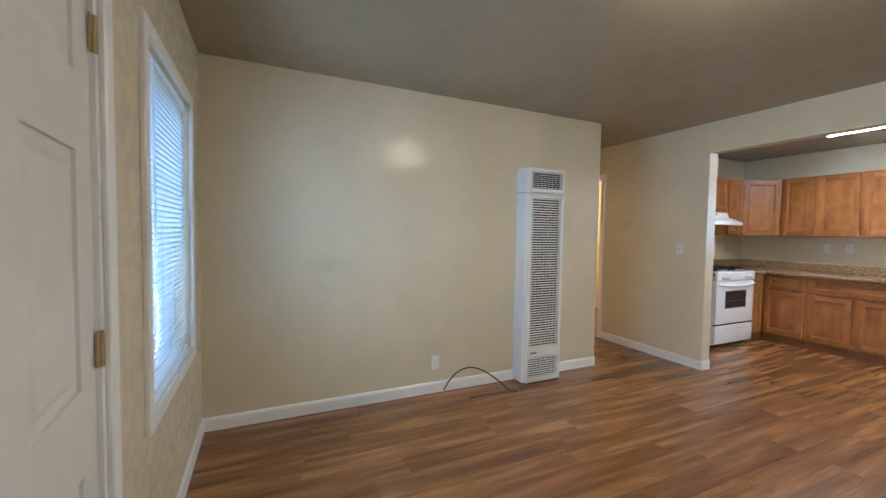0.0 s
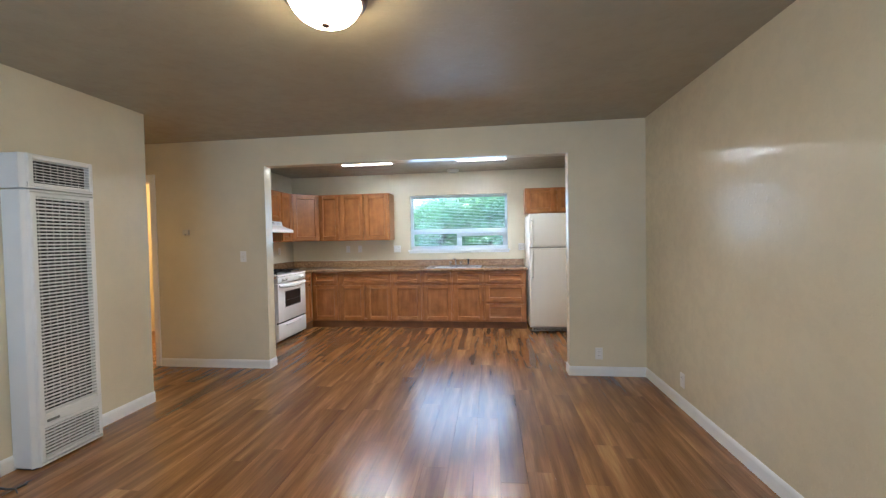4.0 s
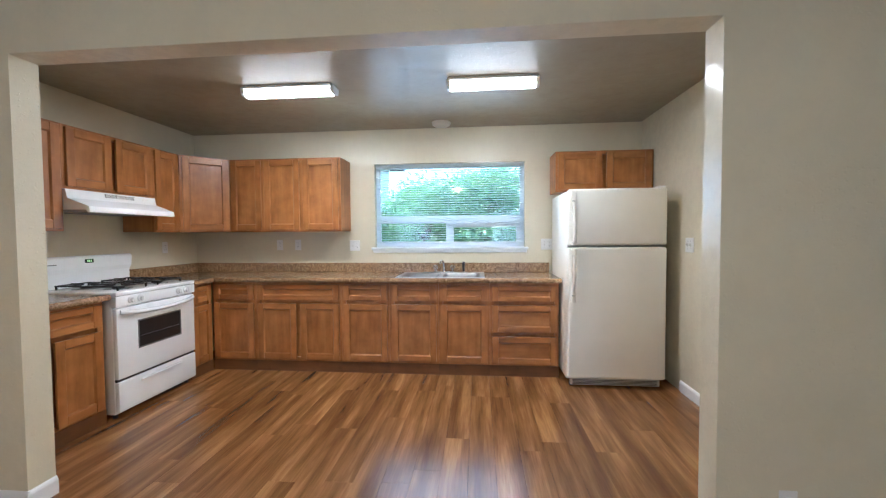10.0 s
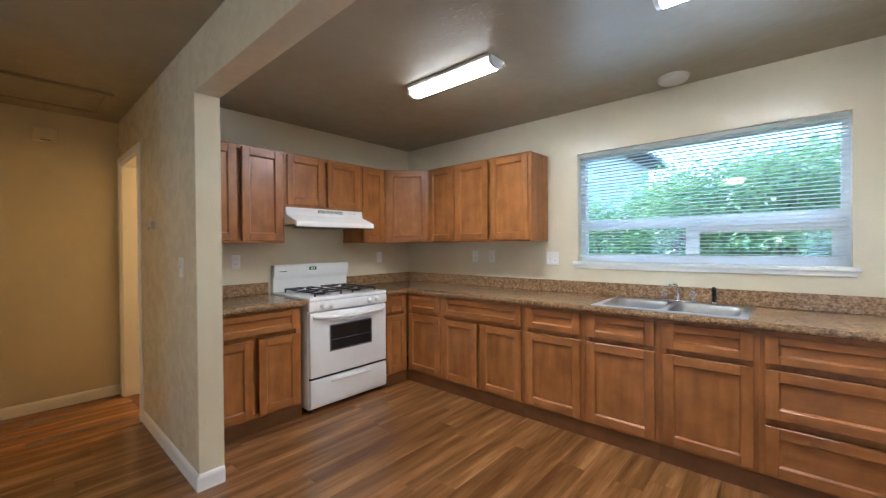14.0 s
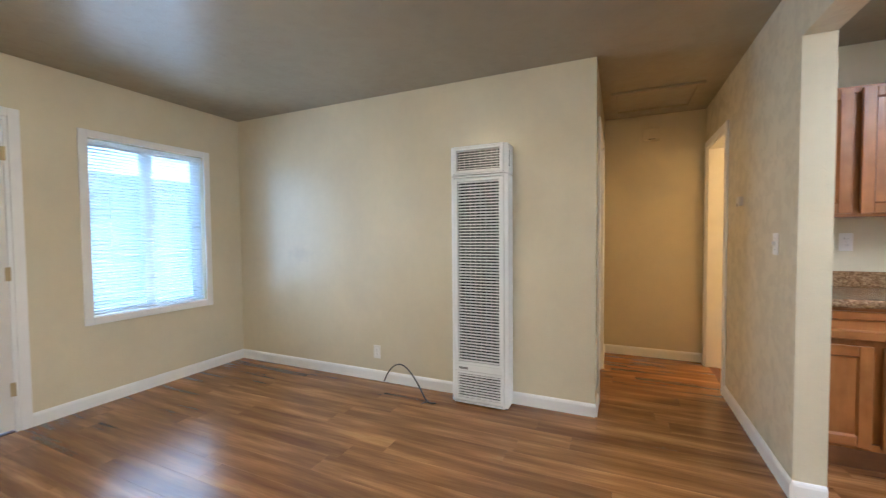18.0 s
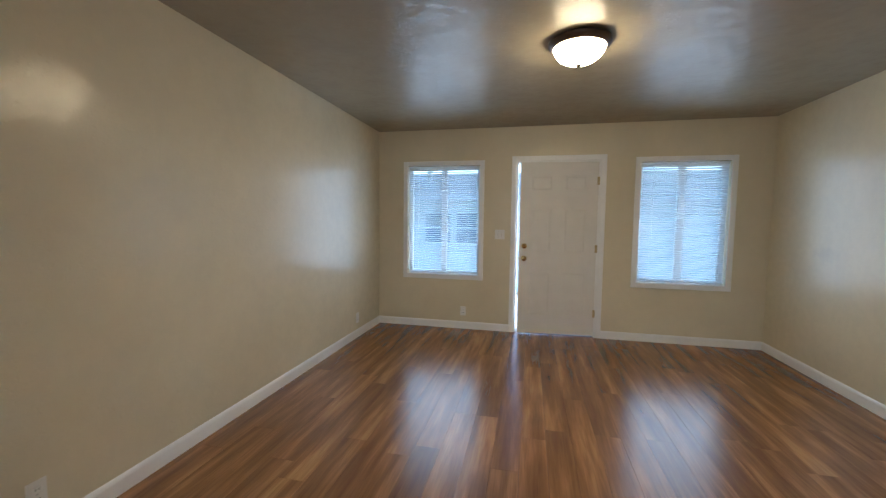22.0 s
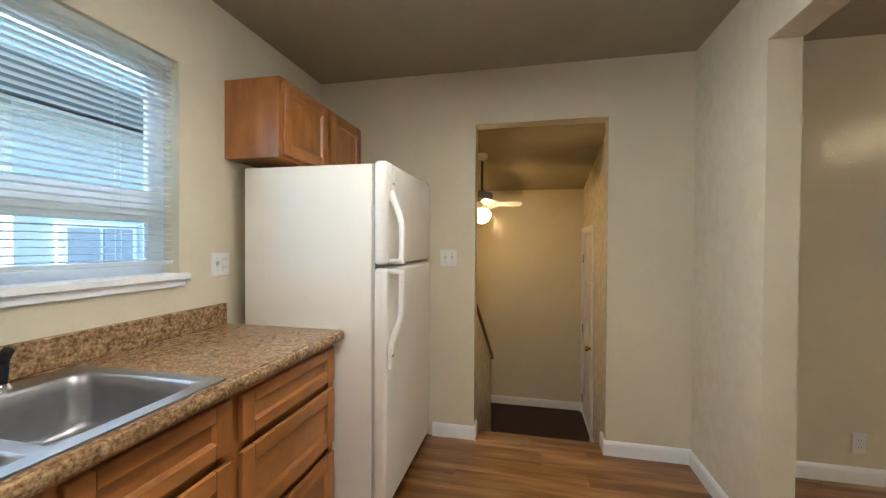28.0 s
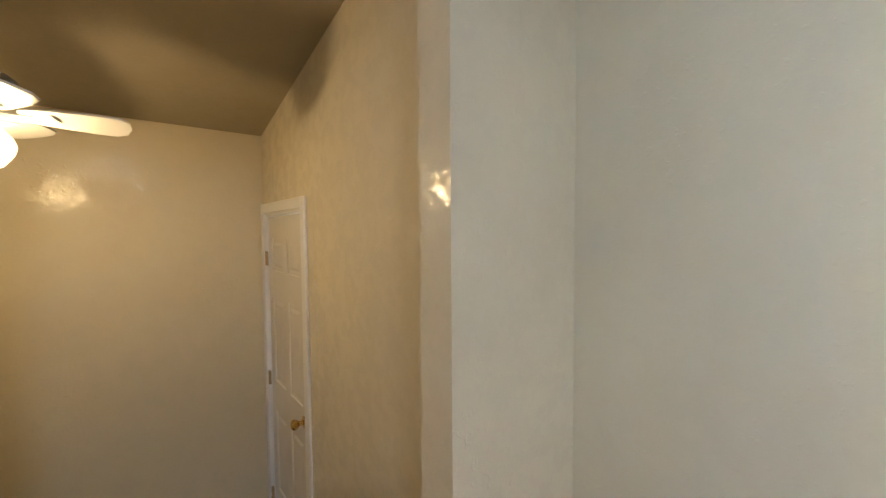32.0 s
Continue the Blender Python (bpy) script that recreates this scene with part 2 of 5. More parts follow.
M_CLOCK = glow("green_clock_digits", (0.35, 0.9, 0.15), 0.22)


def wood_mat(name, dark, mid, lite, rough, along):
    """Stained maple: fine grain drawn out along one axis, soft blotches, satin varnish."""
    n = Nodes(name)
    sc = {"z": (8, 8, 1.0), "x": (1.0, 8, 8)}[along]
    v = n.coords(sc, True)
    g = n.noise(v, 2.0, 4, 0.55)
    base = n.ramp(g, [(0.28, dark), (0.5, mid), (0.75, lite)])
    w = n.coords((2.4, 2.4, 2.4), True)
    blot = n.ramp(n.noise(w, 3.0, 4), [(0.3, (0.78, 0.77, 0.75)), (0.7, (1.16, 1.16, 1.16))])
    n.link(n.mix(base, blot, 1.0, "MULTIPLY"), n.b.inputs["Base Color"])
    n.link(n.span(g, rough * 0.85, rough * 1.15), n.b.inputs["Roughness"])
    n.b.inputs["Specular IOR Level"].default_value = 0.5
    n.bump(g, 0.05, 0.001)
    return n.mat


W_DARK, W_MID, W_LITE = (0.285, 0.106, 0.025), (0.370, 0.148, 0.037), (0.450, 0.197, 0.055)
M_WOODV = wood_mat("maple_upright_grain", W_DARK, W_MID, W_LITE, 0.33, "z")
M_WOODH = wood_mat("maple_level_grain", W_DARK, W_MID, W_LITE, 0.33, "x")
M_TOE = wood_mat("dark_brown_toe", (0.12, 0.045, 0.012), (0.15, 0.058, 0.016), (0.18, 0.07, 0.02), 0.45, "x")


def plank_mat():
    """Wood-look vinyl: broad heartwood bands, ring figure, fine pores; tone varies from plank to plank."""
    n = Nodes("vinyl_plank")
    oi = n.add("ShaderNodeObjectInfo")
    broad = n.noise(n.coords((9.0, 0.75, 1), True), 1.4, 3, 0.5)
    fig = n.noise(n.coords((7.0, 0.9, 1), True), 1.1, 3, 0.55)
    ring = n.add("ShaderNodeMath")
    ring.operation = "MULTIPLY"
    ring.inputs[1].default_value = 30.0
    n.link(fig, ring.inputs[0])
    wave = n.add("ShaderNodeMath")
    wave.operation = "SINE"
    n.link(ring.outputs[0], wave.inputs[0])
    lines = n.span(wave.outputs[0], 0.0, 1.0)
    lines.node.inputs["From Min"].default_value = -1.0
    fine = n.noise(n.coords((60, 2.6, 1), True), 2.0, 5, 0.6)
    c1 = n.ramp(broad, [(0.30, (0.144, 0.059, 0.0185)), (0.46, (0.218, 0.097, 0.030)), (0.57, (0.285, 0.134, 0.042)), (0.70, (0.400, 0.204, 0.069))])
    c2 = n.ramp(lines, [(0.0, (0.80, 0.76, 0.73)), (0.55, (1.04, 1.04, 1.04))])
    c3 = n.ramp(fine, [(0.30, (0.80, 0.78, 0.76)), (0.62, (1.08, 1.08, 1.07))])
    tone = n.ramp(oi.outputs["Random"], [(0.0, (0.87, 0.85, 0.84)), (0.35, (0.96, 0.95, 0.94)), (0.7, (1.04, 1.04, 1.04)), (1.0, (1.18, 1.19, 1.18))])
    col = n.mix(n.mix(n.mix(c1, c2, 0.32, "MULTIPLY"), c3, 1.0, "MULTIPLY"), tone, 1.0, "MULTIPLY")
    n.link(col, n.b.inputs["Base Color"])
    n.link(n.span(fine, 0.22, 0.29), n.b.inputs["Roughness"])
    n.b.inputs["Specular IOR Level"].default_value = 0.8
    n.bump(fine, 0.05, 0.001)
    return n.mat


M_PLANK = plank_mat()


def laminate_mat():
    n = Nodes("granite_look_laminate")
    v = n.coords()
    a = n.noise(v, 105.0, 5, 0.62)
    base = n.ramp(a, [(0.33, (0.118, 0.060, 0.027)), (0.43, (0.230, 0.136, 0.064)), (0.54, (0.350, 0.226, 0.116)), (0.67, (0.48, 0.345, 0.195))])
    b = n.ramp(n.noise(v, 30.0, 4, 0.6), [(0.36, (0.72, 0.68, 0.64)), (0.56, (1.1, 1.08, 1.05))])
    n.link(n.mix(base, b, 1.0, "MULTIPLY"), n.b.inputs["Base Color"])
    n.b.inputs["Roughness"].default_value = 0.20
    n.bump(a, 0.03, 0.001)
    return n.mat


M_LAM = laminate_mat()


def carpet_mat():
    n = Nodes("dark_brown_carpet")
    v = n.coords()
    f = n.noise(v, 160.0, 3)
    n.link(n.ramp(f, [(0.3, (0.018, 0.010, 0.007)), (0.7, (0.055, 0.030, 0.020))]), n.b.inputs["Base Color"])
    n.b.inputs["Roughness"].default_value = 0.95
    n.bump(f, 0.8, 0.004)
    return n.mat


M_CARPET = carpet_mat()


def leaf_mat():
    n = Nodes("foliage")
    g = n.add("ShaderNodeNewGeometry")
    n.link(n.ramp(g.outputs["Random Per Island"], [(0.0, (0.07, 0.15, 0.07)), (0.5, (0.13, 0.24, 0.10)), (1.0, (0.24, 0.37, 0.15))]), n.b.inputs["Base Color"])
    n.b.inputs["Roughness"].default_value = 0.45
    n.b.inputs["Transmission Weight"].default_value = 0.0
    tr = n.add("ShaderNodeBsdfTranslucent")
    tr.inputs["Color"].default_value = (0.20, 0.34, 0.11, 1)
    mx = n.add("ShaderNodeMixShader")
    mx.inputs[0].default_value = 0.4
    n.link(n.b.outputs[0], mx.inputs[1])
    n.link(tr.outputs[0], mx.inputs[2])
    n.link(mx.outputs[0], n.t.nodes["Material Output"].inputs["Surface"])
    return n.mat


M_LEAF = leaf_mat()


# ---- mesh helpers ----
def box(bm, x0, x1, y0, y1, z0, z1, bev=0.0, seg=1):
    m = Matrix.Translation(((x0 + x1) / 2, (y0 + y1) / 2, (z0 + z1) / 2)) @ Matrix.Diagonal((abs(x1 - x0), abs(y1 - y0), abs(z1 - z0), 1))
    vs = bmesh.ops.create_cube(bm, size=1.0, matrix=m)["verts"]
    if bev:
        es = list({e for v in vs for e in v.link_edges})
        bmesh.ops.bevel(bm, geom=es, offset=bev, segments=seg, affect="EDGES", profile=0.5)
    return bm


def B(x0, x1, y0, y1, z0, z1, bev=0.0, seg=1):
    return box(bmesh.new(), x0, x1, y0, y1, z0, z1, bev, seg)


def lathe(profile, n=32, m=Matrix()):
    """A solid turned about z from (radius, height) pairs."""
    bm = bmesh.new()
    rings = []
    for r, z in profile:
        if r < 1e-5:
            rings.append([bm.verts.new(m @ Vector((0, 0, z)))])
        else:
            rings.append([bm.verts.new(m @ Vector((r * math.cos(2 * math.pi * i / n), r * math.sin(2 * math.pi * i / n), z))) for i in range(n)])
    for a, b in zip(rings, rings[1:]):
        for i in range(n):
            j = (i + 1) % n
            if len(a) == 1 and len(b) == 1:
                continue
            if len(a) == 1:
                bm.faces.new((a[0], b[i], b[j]))
            elif len(b) == 1:
                bm.faces.new((a[i], a[j], b[0]))
            else:
                bm.faces.new((a[i], a[j], b[j], b[i]))
    for end in (rings[0], rings[-1]):
        if len(end) > 2:
            bm.faces.new(end)
    bmesh.ops.recalc_face_normals(bm, faces=bm.faces)
    return bm


def tube(points, r, n=10, closed_ends=True):
    """A round bar along points."""
    bm = bmesh.new()
    ps = [Vector(p) for p in points]
    rings = []
    for i, p in enumerate(ps):
        d = (ps[min(i + 1, len(ps) - 1)] - ps[max(i - 1, 0)]).normalized()
        u = d.cross(Vector((0, 0, 1)) if abs(d.z) < 0.9 else Vector((1, 0, 0))).normalized()
        w = d.cross(u)
        rad = r[i] if isinstance(r, (list, tuple)) else r
        rings.append([bm.verts.new(p + rad * (math.cos(2 * math.pi * k / n) * u + math.sin(2 * math.pi * k / n) * w)) for k in range(n)])
    for a, b in zip(rings, rings[1:]):
        for k in range(n):
            bm.faces.new((a[k], a[(k + 1) % n], b[(k + 1) % n], b[k]))
    if closed_ends:
        bm.faces.new(rings[0])
        bm.faces.new(rings[-1])
    bmesh.ops.recalc_face_normals(bm, faces=bm.faces)
    return bm


def prism(poly, axis, lo, hi, bev=0.0):
    """A flat outline pushed along an axis. poly in the other two axes, in order x, y, z."""
    bm = bmesh.new()

    def at(p, v):
        c = list(p)
        c.insert("xyz".index(axis), v)
        return bm.verts.new(c)

    a, b = [at(p, lo) for p in poly], [at(p, hi) for p in poly]
    bm.faces.new(a)
    bm.faces.new(b)
    for i in range(len(poly)):
        j = (i + 1) % len(poly)
        bm.faces.new((a[i], a[j], b[j], b[i]))
    bmesh.ops.recalc_face_normals(bm, faces=bm.faces)
    if bev:
        bmesh.ops.bevel(bm, geom=list(bm.edges), offset=bev, segments=1, affect="EDGES", profile=0.5)
    return bm


def mesh_of(name, bm, material, smooth=True):
    me = bpy.data.meshes.new(name)
    if smooth:
        for f in bm.faces:
            f.smooth = True
        for e in bm.edges:
            e.smooth = not (len(e.link_faces) == 2 and e.calc_face_angle(0) > radians(32))
    bm.to_mesh(me)
    bm.free()
    me.materials.append(material)
    return me


def part(name, bm, material, parent=None, label="", smooth=True):
    ob = new(name, mesh_of(name, bm, material, smooth))
    if parent is not None:
        ob.parent = parent
    if label:
        ob["label"] = label
    return ob


def shared(name, me, parent, loc=(0, 0, 0), rot=(0, 0, 0)):
    ob = new(name, me)
    ob.parent = parent
    ob.location = loc
    ob.rotation_euler = rot
    return ob


def thing(name, m, label, category, group=""):
    ob = new(name)
    ob.empty_display_size = 0.1
    ob.matrix_world = m
    return tagged(ob, label, category, group)


def setting(name, bm, material, label, category="", smooth=False):
    return tagged(part(name, bm, material, None, "", smooth), label, category or name.split("_")[0], "", "structure")


def holed(bm, a0, a1, z0, z1, t0, t1, axis, holes):
    """One joined wall along an axis, from a0 to a1, of thickness t0 to t1, cut through by holes (a, b, low, high)."""
    cs = sorted({a0, a1, *[h[0] for h in holes], *[h[1] for h in holes]})
    zs = sorted({z0, z1, *[h[2] for h in holes], *[h[3] for h in holes]})
    made = {}

    def vert(a, t, z):
        if (a, t, z) not in made:
            made[a, t, z] = bm.verts.new((a, t, z) if axis == "x" else (t, a, z))
        return made[a, t, z]

    def solid(i, k):
        if not (0 <= i < len(cs) - 1 and 0 <= k < len(zs) - 1):
            return False
        a, z = (cs[i] + cs[i + 1]) / 2, (zs[k] + zs[k + 1]) / 2
        return not any(h[0] < a < h[1] and h[2] < z < h[3] for h in holes)

    for i in range(len(cs) - 1):
        for k in range(len(zs) - 1):
            if not solid(i, k):
                continue
            a, b, lo, hi = cs[i], cs[i + 1], zs[k], zs[k + 1]
            for t in (t0, t1):
                bm.faces.new((vert(a, t, lo), vert(b, t, lo), vert(b, t, hi), vert(a, t, hi)))
            for di, dk, p, q in ((-1, 0, (a, lo), (a, hi)), (1, 0, (b, lo), (b, hi)), (0, -1, (a, lo), (b, lo)), (0, 1, (a, hi), (b, hi))):
                if not solid(i + di, k + dk):
                    bm.faces.new((vert(p[0], t0, p[1]), vert(q[0], t0, q[1]), vert(q[0], t1, q[1]), vert(p[0], t1, p[1])))
    bmesh.ops.recalc_face_normals(bm, faces=bm.faces)
    return bm


# ---- walls ----
DX0, DX1, DZ = 1.675, 2.605, 2.035
WIN_R = (0.385, 1.265, 0.665, 2.0)
WIN_L = (3.04, 3.94, 0.665, 2.0)
KWIN = (1.55, 3.155, 1.165, 2.065)
T = 0.15
setting("wall_front", holed(bmesh.new(), -0.12, XR + 0.12, -0.1, H, -T, 0, "x", [(DX0, DX1, -0.1, DZ), WIN_R, WIN_L]), M_WALL, "beige semi-gloss textured plaster wall with two windows and a door", "wall")
setting("wall_heater", holed(bmesh.new(), 0, HALL_Y, -0.1, H, -0.12, 0, "y", []), M_WALL_MARKED, "beige semi-gloss textured wall with a faint grey blotch behind the heater", "wall")
setting("wall_hall_south", holed(bmesh.new(), HALL_X, -0.12, -0.1, H, HALL_Y - 0.12, HALL_Y, "x", [(-1.05, -0.27, -0.1, 2.04)]), M_WALL, "beige textured hallway wall with a doorway", "wall")
setting("wall_hall_end", holed(bmesh.new(), HALL_Y - 0.12, YK, -0.1, H, HALL_X - 0.12, HALL_X, "y", []), M_WALL, "beige textured wall closing the hallway", "wall")
setting("wall_divider", holed(bmesh.new(), HALL_X, XR, -0.1, H, YO, YK, "x", [(-1.50, -0.80, -0.1, 2.045), (OX0, OX1, -0.1, OZ)]), M_WALL, "beige textured wall with a wide cased kitchen opening", "wall")
setting("wall_kitchen_west", holed(bmesh.new(), YK, YB, -0.1, H, XK - 0.12, XK, "y", []), M_WALL, "beige textured kitchen wall behind the range", "wall")
setting("wall_kitchen_back", holed(bmesh.new(), XK - 0.12, XR + 0.12, -0.1, H, YB, YB + T, "x", [KWIN]), M_WALL, "beige textured kitchen wall with a wide window over the sink", "wall")
setting("wall_east", holed(bmesh.new(), 0, YB, -0.1, H, XR, XR + 0.12, "y", [(4.92, 5.74, -0.1, 2.083)]), M_WALL, "beige semi-gloss textured wall with an opening to the stairs", "wall")
setting("ceiling", B(HALL_X - 0.12, XR + 0.12, -T, YB + T, H, H + 0.1), M_CEIL, "knock-down textured ceiling, wall beige toned down for dim light", "ceiling")

# stairwell shell
def ceil_z(x):
    return 2.335 - 0.215 * (x - 4.445)


setting("wall_stair_south", holed(bmesh.new(), 4.445, SX + 0.12, -2.0, 2.6, SY0 - 0.12, SY0, "x", [(5.62, 6.33, LAND, 1.425)]), M_WALL, "beige textured stairwell wall with a closet door", "wall")
setting("wall_stair_end", holed(bmesh.new(), SY0, SY1, -2.0, 2.6, SX, SX + 0.12, "y", []), M_WALL, "beige textured wall at the stair landing", "wall")
setting("wall_stair_north", holed(bmesh.new(), 4.445, SX + 0.12, -2.0, 2.6, SY1, SY1 + 0.12, "x", [(4.77, 5.64, LAND, 1.405)]), M_WALL, "beige textured stairwell wall", "wall")
setting("wall_stair_west", holed(bmesh.new(), SY0, SY1, -2.0, -0.1, 4.325, 4.445, "y", []), M_WALL, "beige textured wall below the kitchen floor", "wall")
setting("ceiling_stair", prism([(4.445, ceil_z(4.445)), (SX, ceil_z(SX)), (SX, ceil_z(SX) + 0.1), (4.445, ceil_z(4.445) + 0.1)], "y", SY0, SY1), M_CEIL, "sloping textured stairwell ceiling, beige toned down for dim light", "ceiling")
setting("wall_half_stair", prism([(4.445, -2.0), (5.62, -2.0), (5.62, 0.185), (4.445, 0.842)], "y", 5.745, 5.85), M_WALL, "low sloping beige wall beside the stairs", "wall")
setting("floor_landing", B(5.0, SX, SY0, SY1, LAND - 0.1, LAND), M_CARPET, "dark brown carpeted stair landing", "floor")
setting("floor_lower", B(4.445, 5.0, 5.85, SY1, -1.95, -1.85), M_CARPET, "dark brown carpeted lower stair floor", "floor")
stair = thing("staircase", pose(0, 0, 0), "short dark brown carpeted stair down to the landing", "staircase")
part("tread", B(4.425, 4.745, SY0, 5.745, -0.21, -0.19, 0.006), M_CARPET, stair)
part("riser", B(4.425, 4.445, SY0, 5.745, -0.19, -0.03), M_CARPET, stair)
part("tread", B(4.715, 5.03, SY0, 5.745, -0.40, -0.38, 0.006), M_CARPET, stair)
part("riser", B(4.715, 4.735, SY0, 5.745, -0.38, -0.21), M_CARPET, stair)
part("riser", B(4.995, 5.015, SY0, 5.745, LAND, -0.40), M_CARPET, stair)
setting("trim_stair_nosing", B(XR + 0.0, 4.46, 4.925, 5.735, -0.03, 0.004, 0.004), M_PLANK, "wood-look nosing strip at the head of the stairs", "trim")

# bathroom shell behind the hall
setting("wall_bath_west", B(-3.27, -3.15, YK, 6.0, -0.1, H), M_WALL, "warm lit bathroom wall above the tub", "wall")
setting("wall_bath_north", B(-3.15, XK - 0.12, 5.88, 6.0, -0.1, H), M_WALL, "warm lit bathroom wall at the end of the tub", "wall")
setting("wall_bath_south", B(-3.27, HALL_X - 0.12, YK - 0.1, YK, -0.1, H), M_WALL, "warm lit bathroom wall", "wall")
setting("ceiling_bath", B(-3.27, HALL_X - 0.12, YK - 0.1, 6.0, H, H + 0.1), M_CEIL, "bathroom ceiling, beige toned down for dim light", "ceiling")
setting("floor_bath", B(-3.15, XK - 0.12, YK, 5.88, -0.1, 0.0), M_PLANK, "wood-look bathroom floor", "floor")
setting("trim_bath_sill", B(-1.50, -0.80, YO + 0.03, YK - 0.03, -0.002, 0.005, 0.002), M_RAIL, "thin dark threshold strip at the bathroom door", "trim")
bath_light = bpy.data.lights.new("bathroom_lamp", "POINT")
globe_light = bpy.data.lights.new("fan_bulb", "POINT")
globe_light.energy, globe_light.color, globe_light.shadow_soft_size = 1.15, GLOBE_WARM, 0.02
new("fan_bulb", globe_light).matrix_world = pose(5.42, 5.825, 1.555)
bath_light.energy, bath_light.color, bath_light.shadow_soft_size = 7.0, (1.0, 0.57, 0.20), 0.10
new("bathroom_lamp", bath_light).location = (-1.55, 5.3, 2.1)


# ---- skirting ----
def skirting(p, q, base=0.0):
    """A white moulded board from p to q along a wall; the wall lies on its left hand."""
    (x0, y0), (x1, y1) = p, q
    length = math.hypot(x1 - x0, y1 - y0)
    bm = prism([(0, 0), (-0.013, 0), (-0.013, 0.07), (-0.009, 0.082), (-0.003, 0.09), (0, 0.09)], "x", 0, length)
    ob = part("baseboard", bm, M_TRIM, None, "", False)
    ob.matrix_world = pose(x0, y0, base, 0, 0, math.degrees(math.atan2(y1 - y0, x1 - x0)))
    return tagged(ob, "white painted moulded baseboard", "baseboard", "baseboards", "structure")


G = 0.013
for p, q in [((0, HALL_Y), (0, 0)), ((0, 0), (1.615, 0)), ((2.665, 0), (XR, 0)), ((XR, 0), (XR, YO)),
             ((XR, YO), (OX1 - G, YO)), ((OX1, YO), (OX1, YK)), ((OX1 - G, YK), (XR, YK)), ((XR, YK), (XR, 4.92 + G)),
             ((XR, 5.74 - G), (XR, 6.02)), ((XR, 4.92), (XR + 0.12, 4.92)), ((XR + 0.1, 5.74), (XR, 5.74)), ((OX0 + G, YO), (-0.74, YO)), ((OX0, YK), (OX0, YO)), ((HALL_X, YO), (HALL_X, HALL_Y)), ((HALL_X, HALL_Y), (-1.11, HALL_Y)),
             ((-0.21, HALL_Y), (-0.0, HALL_Y))]:
    # boards are drawn with the room on their right; flip so that the wall is on the left
    skirting(q, p)
for p, q in [((SX, SY0), (SX, SY1)), ((4.9, SY0), (5.56, SY0))]:
    skirting(q, p, LAND)

# ---- windows ----
def pane(parent, bm):
    ob = part("pane", bm, M_GLASS, parent, "", False)
    ob.visible_shadow = False
    return ob


def blind(m, w, h, pitch, tilt, label, wand_x):
    """A mini blind: head rail, slats, cords, bottom rail, wand. Hangs down from its origin, centred on x, in the x-z plane."""
    b = thing("window_blind", m, label, "window blind", "window blinds")
    part("headrail", B(-w / 2, w / 2, -0.014, 0.014, -0.032, 0, 0.003), M_BLIND, b)
    part("bottom_rail", B(-w / 2, w / 2, -0.012, 0.012, -h, -h + 0.018, 0.003), M_BLIND, b)
    sw = 0.0125
    prof = [(-sw, -0.0012), (0, 0.0010), (sw, -0.0012)]
    bm = bmesh.new()
    rows = [[bm.verts.new((x, y, z + dz)) for y, z in prof] for x in (-w / 2 + 0.004, w / 2 - 0.004) for dz in (0.0, 0.0007)]
    a, a2, c, c2 = rows
    for i in range(2):
        bm.faces.new((a[i], a[i + 1], c[i + 1], c[i]))
        bm.faces.new((a2[i], c2[i], c2[i + 1], a2[i + 1]))
    bm.faces.new((a[0], c[0], c2[0], a2[0]))
    bm.faces.new((a[2], a2[2], c2[2], c[2]))
    slat = mesh_of("slat", bm, M_BLIND)
    count = int((h - 0.06) / pitch)
    for i in range(count):
        shared("slat", slat, b, (0, 0, -0.045 - i * (h - 0.07) / (count - 1)), (radians(tilt + random.uniform(-1.5, 1.5)), 0, 0))
    for x in (-w * 0.36, 0.0 if w > 1.2 else None, w * 0.36):
        if x is not None:
            for y in (-0.0135, 0.0135):
                part("ladder_cord", B(x - 0.0008, x + 0.0008, y - 0.0006, y + 0.0006, -h + 0.015, -0.03), M_BLIND, b)
    part("tilt_wand", tube([(wand_x, 0.022, -0.03), (wand_x, 0.026, -0.08), (wand_x + 0.01, 0.03, -h * 0.62)], 0.003, 8), M_BLIND, b)
    return b


def front_window(name, x0, x1, z0, z1):
    w = tagged(new(name), "white vinyl slider window with a white casing", "window", "", "structure")
    c = 0.055
    part("casing", B(x0 - c, x0, 0.0, 0.018, z0 - c, z1 + c, 0.003), M_TRIM, w)
    part("casing", B(x1, x1 + c, 0.0, 0.018, z0 - c, z1 + c, 0.003), M_TRIM, w)
    part("casing", B(x0, x1, 0.0, 0.017, z1, z1 + c, 0.003), M_TRIM, w)
    part("casing", B(x0, x1, 0.0, 0.017, z0 - c, z0, 0.003), M_TRIM, w)
    f, y0, y1 = 0.04, -0.135, -0.075
    bm = bmesh.new()
    box(bm, x0, x0 + f, y0, y1, z0, z1)
    box(bm, x1 - f, x1, y0, y1, z0, z1)
    box(bm, x0 + f, x1 - f, y0, y1, z1 - f, z1)
    box(bm, x0 + f, x1 - f, y0, y1, z0, z0 + f)
    part("window_frame", bm, M_VINYL, w, "", False)
    xm = (x0 + x1) / 2
    part("mullion", B(xm - 0.035, xm + 0.035, y0 + 0.005, y1 + 0.004, z0 + f, z1 - f, 0.003), M_VINYL, w)
    for a, b, y in ((x0 + f, xm - 0.035, -0.115), (xm + 0.035, x1 - f, -0.095)):
        pane(w, B(a, b, y, y + 0.004, z0 + f, z1 - f))
    part("lining", B(x0, x1, -0.075, 0.0, z0 - 0.004, z0 + 0.004), M_TRIM, w, "", False)
    return w


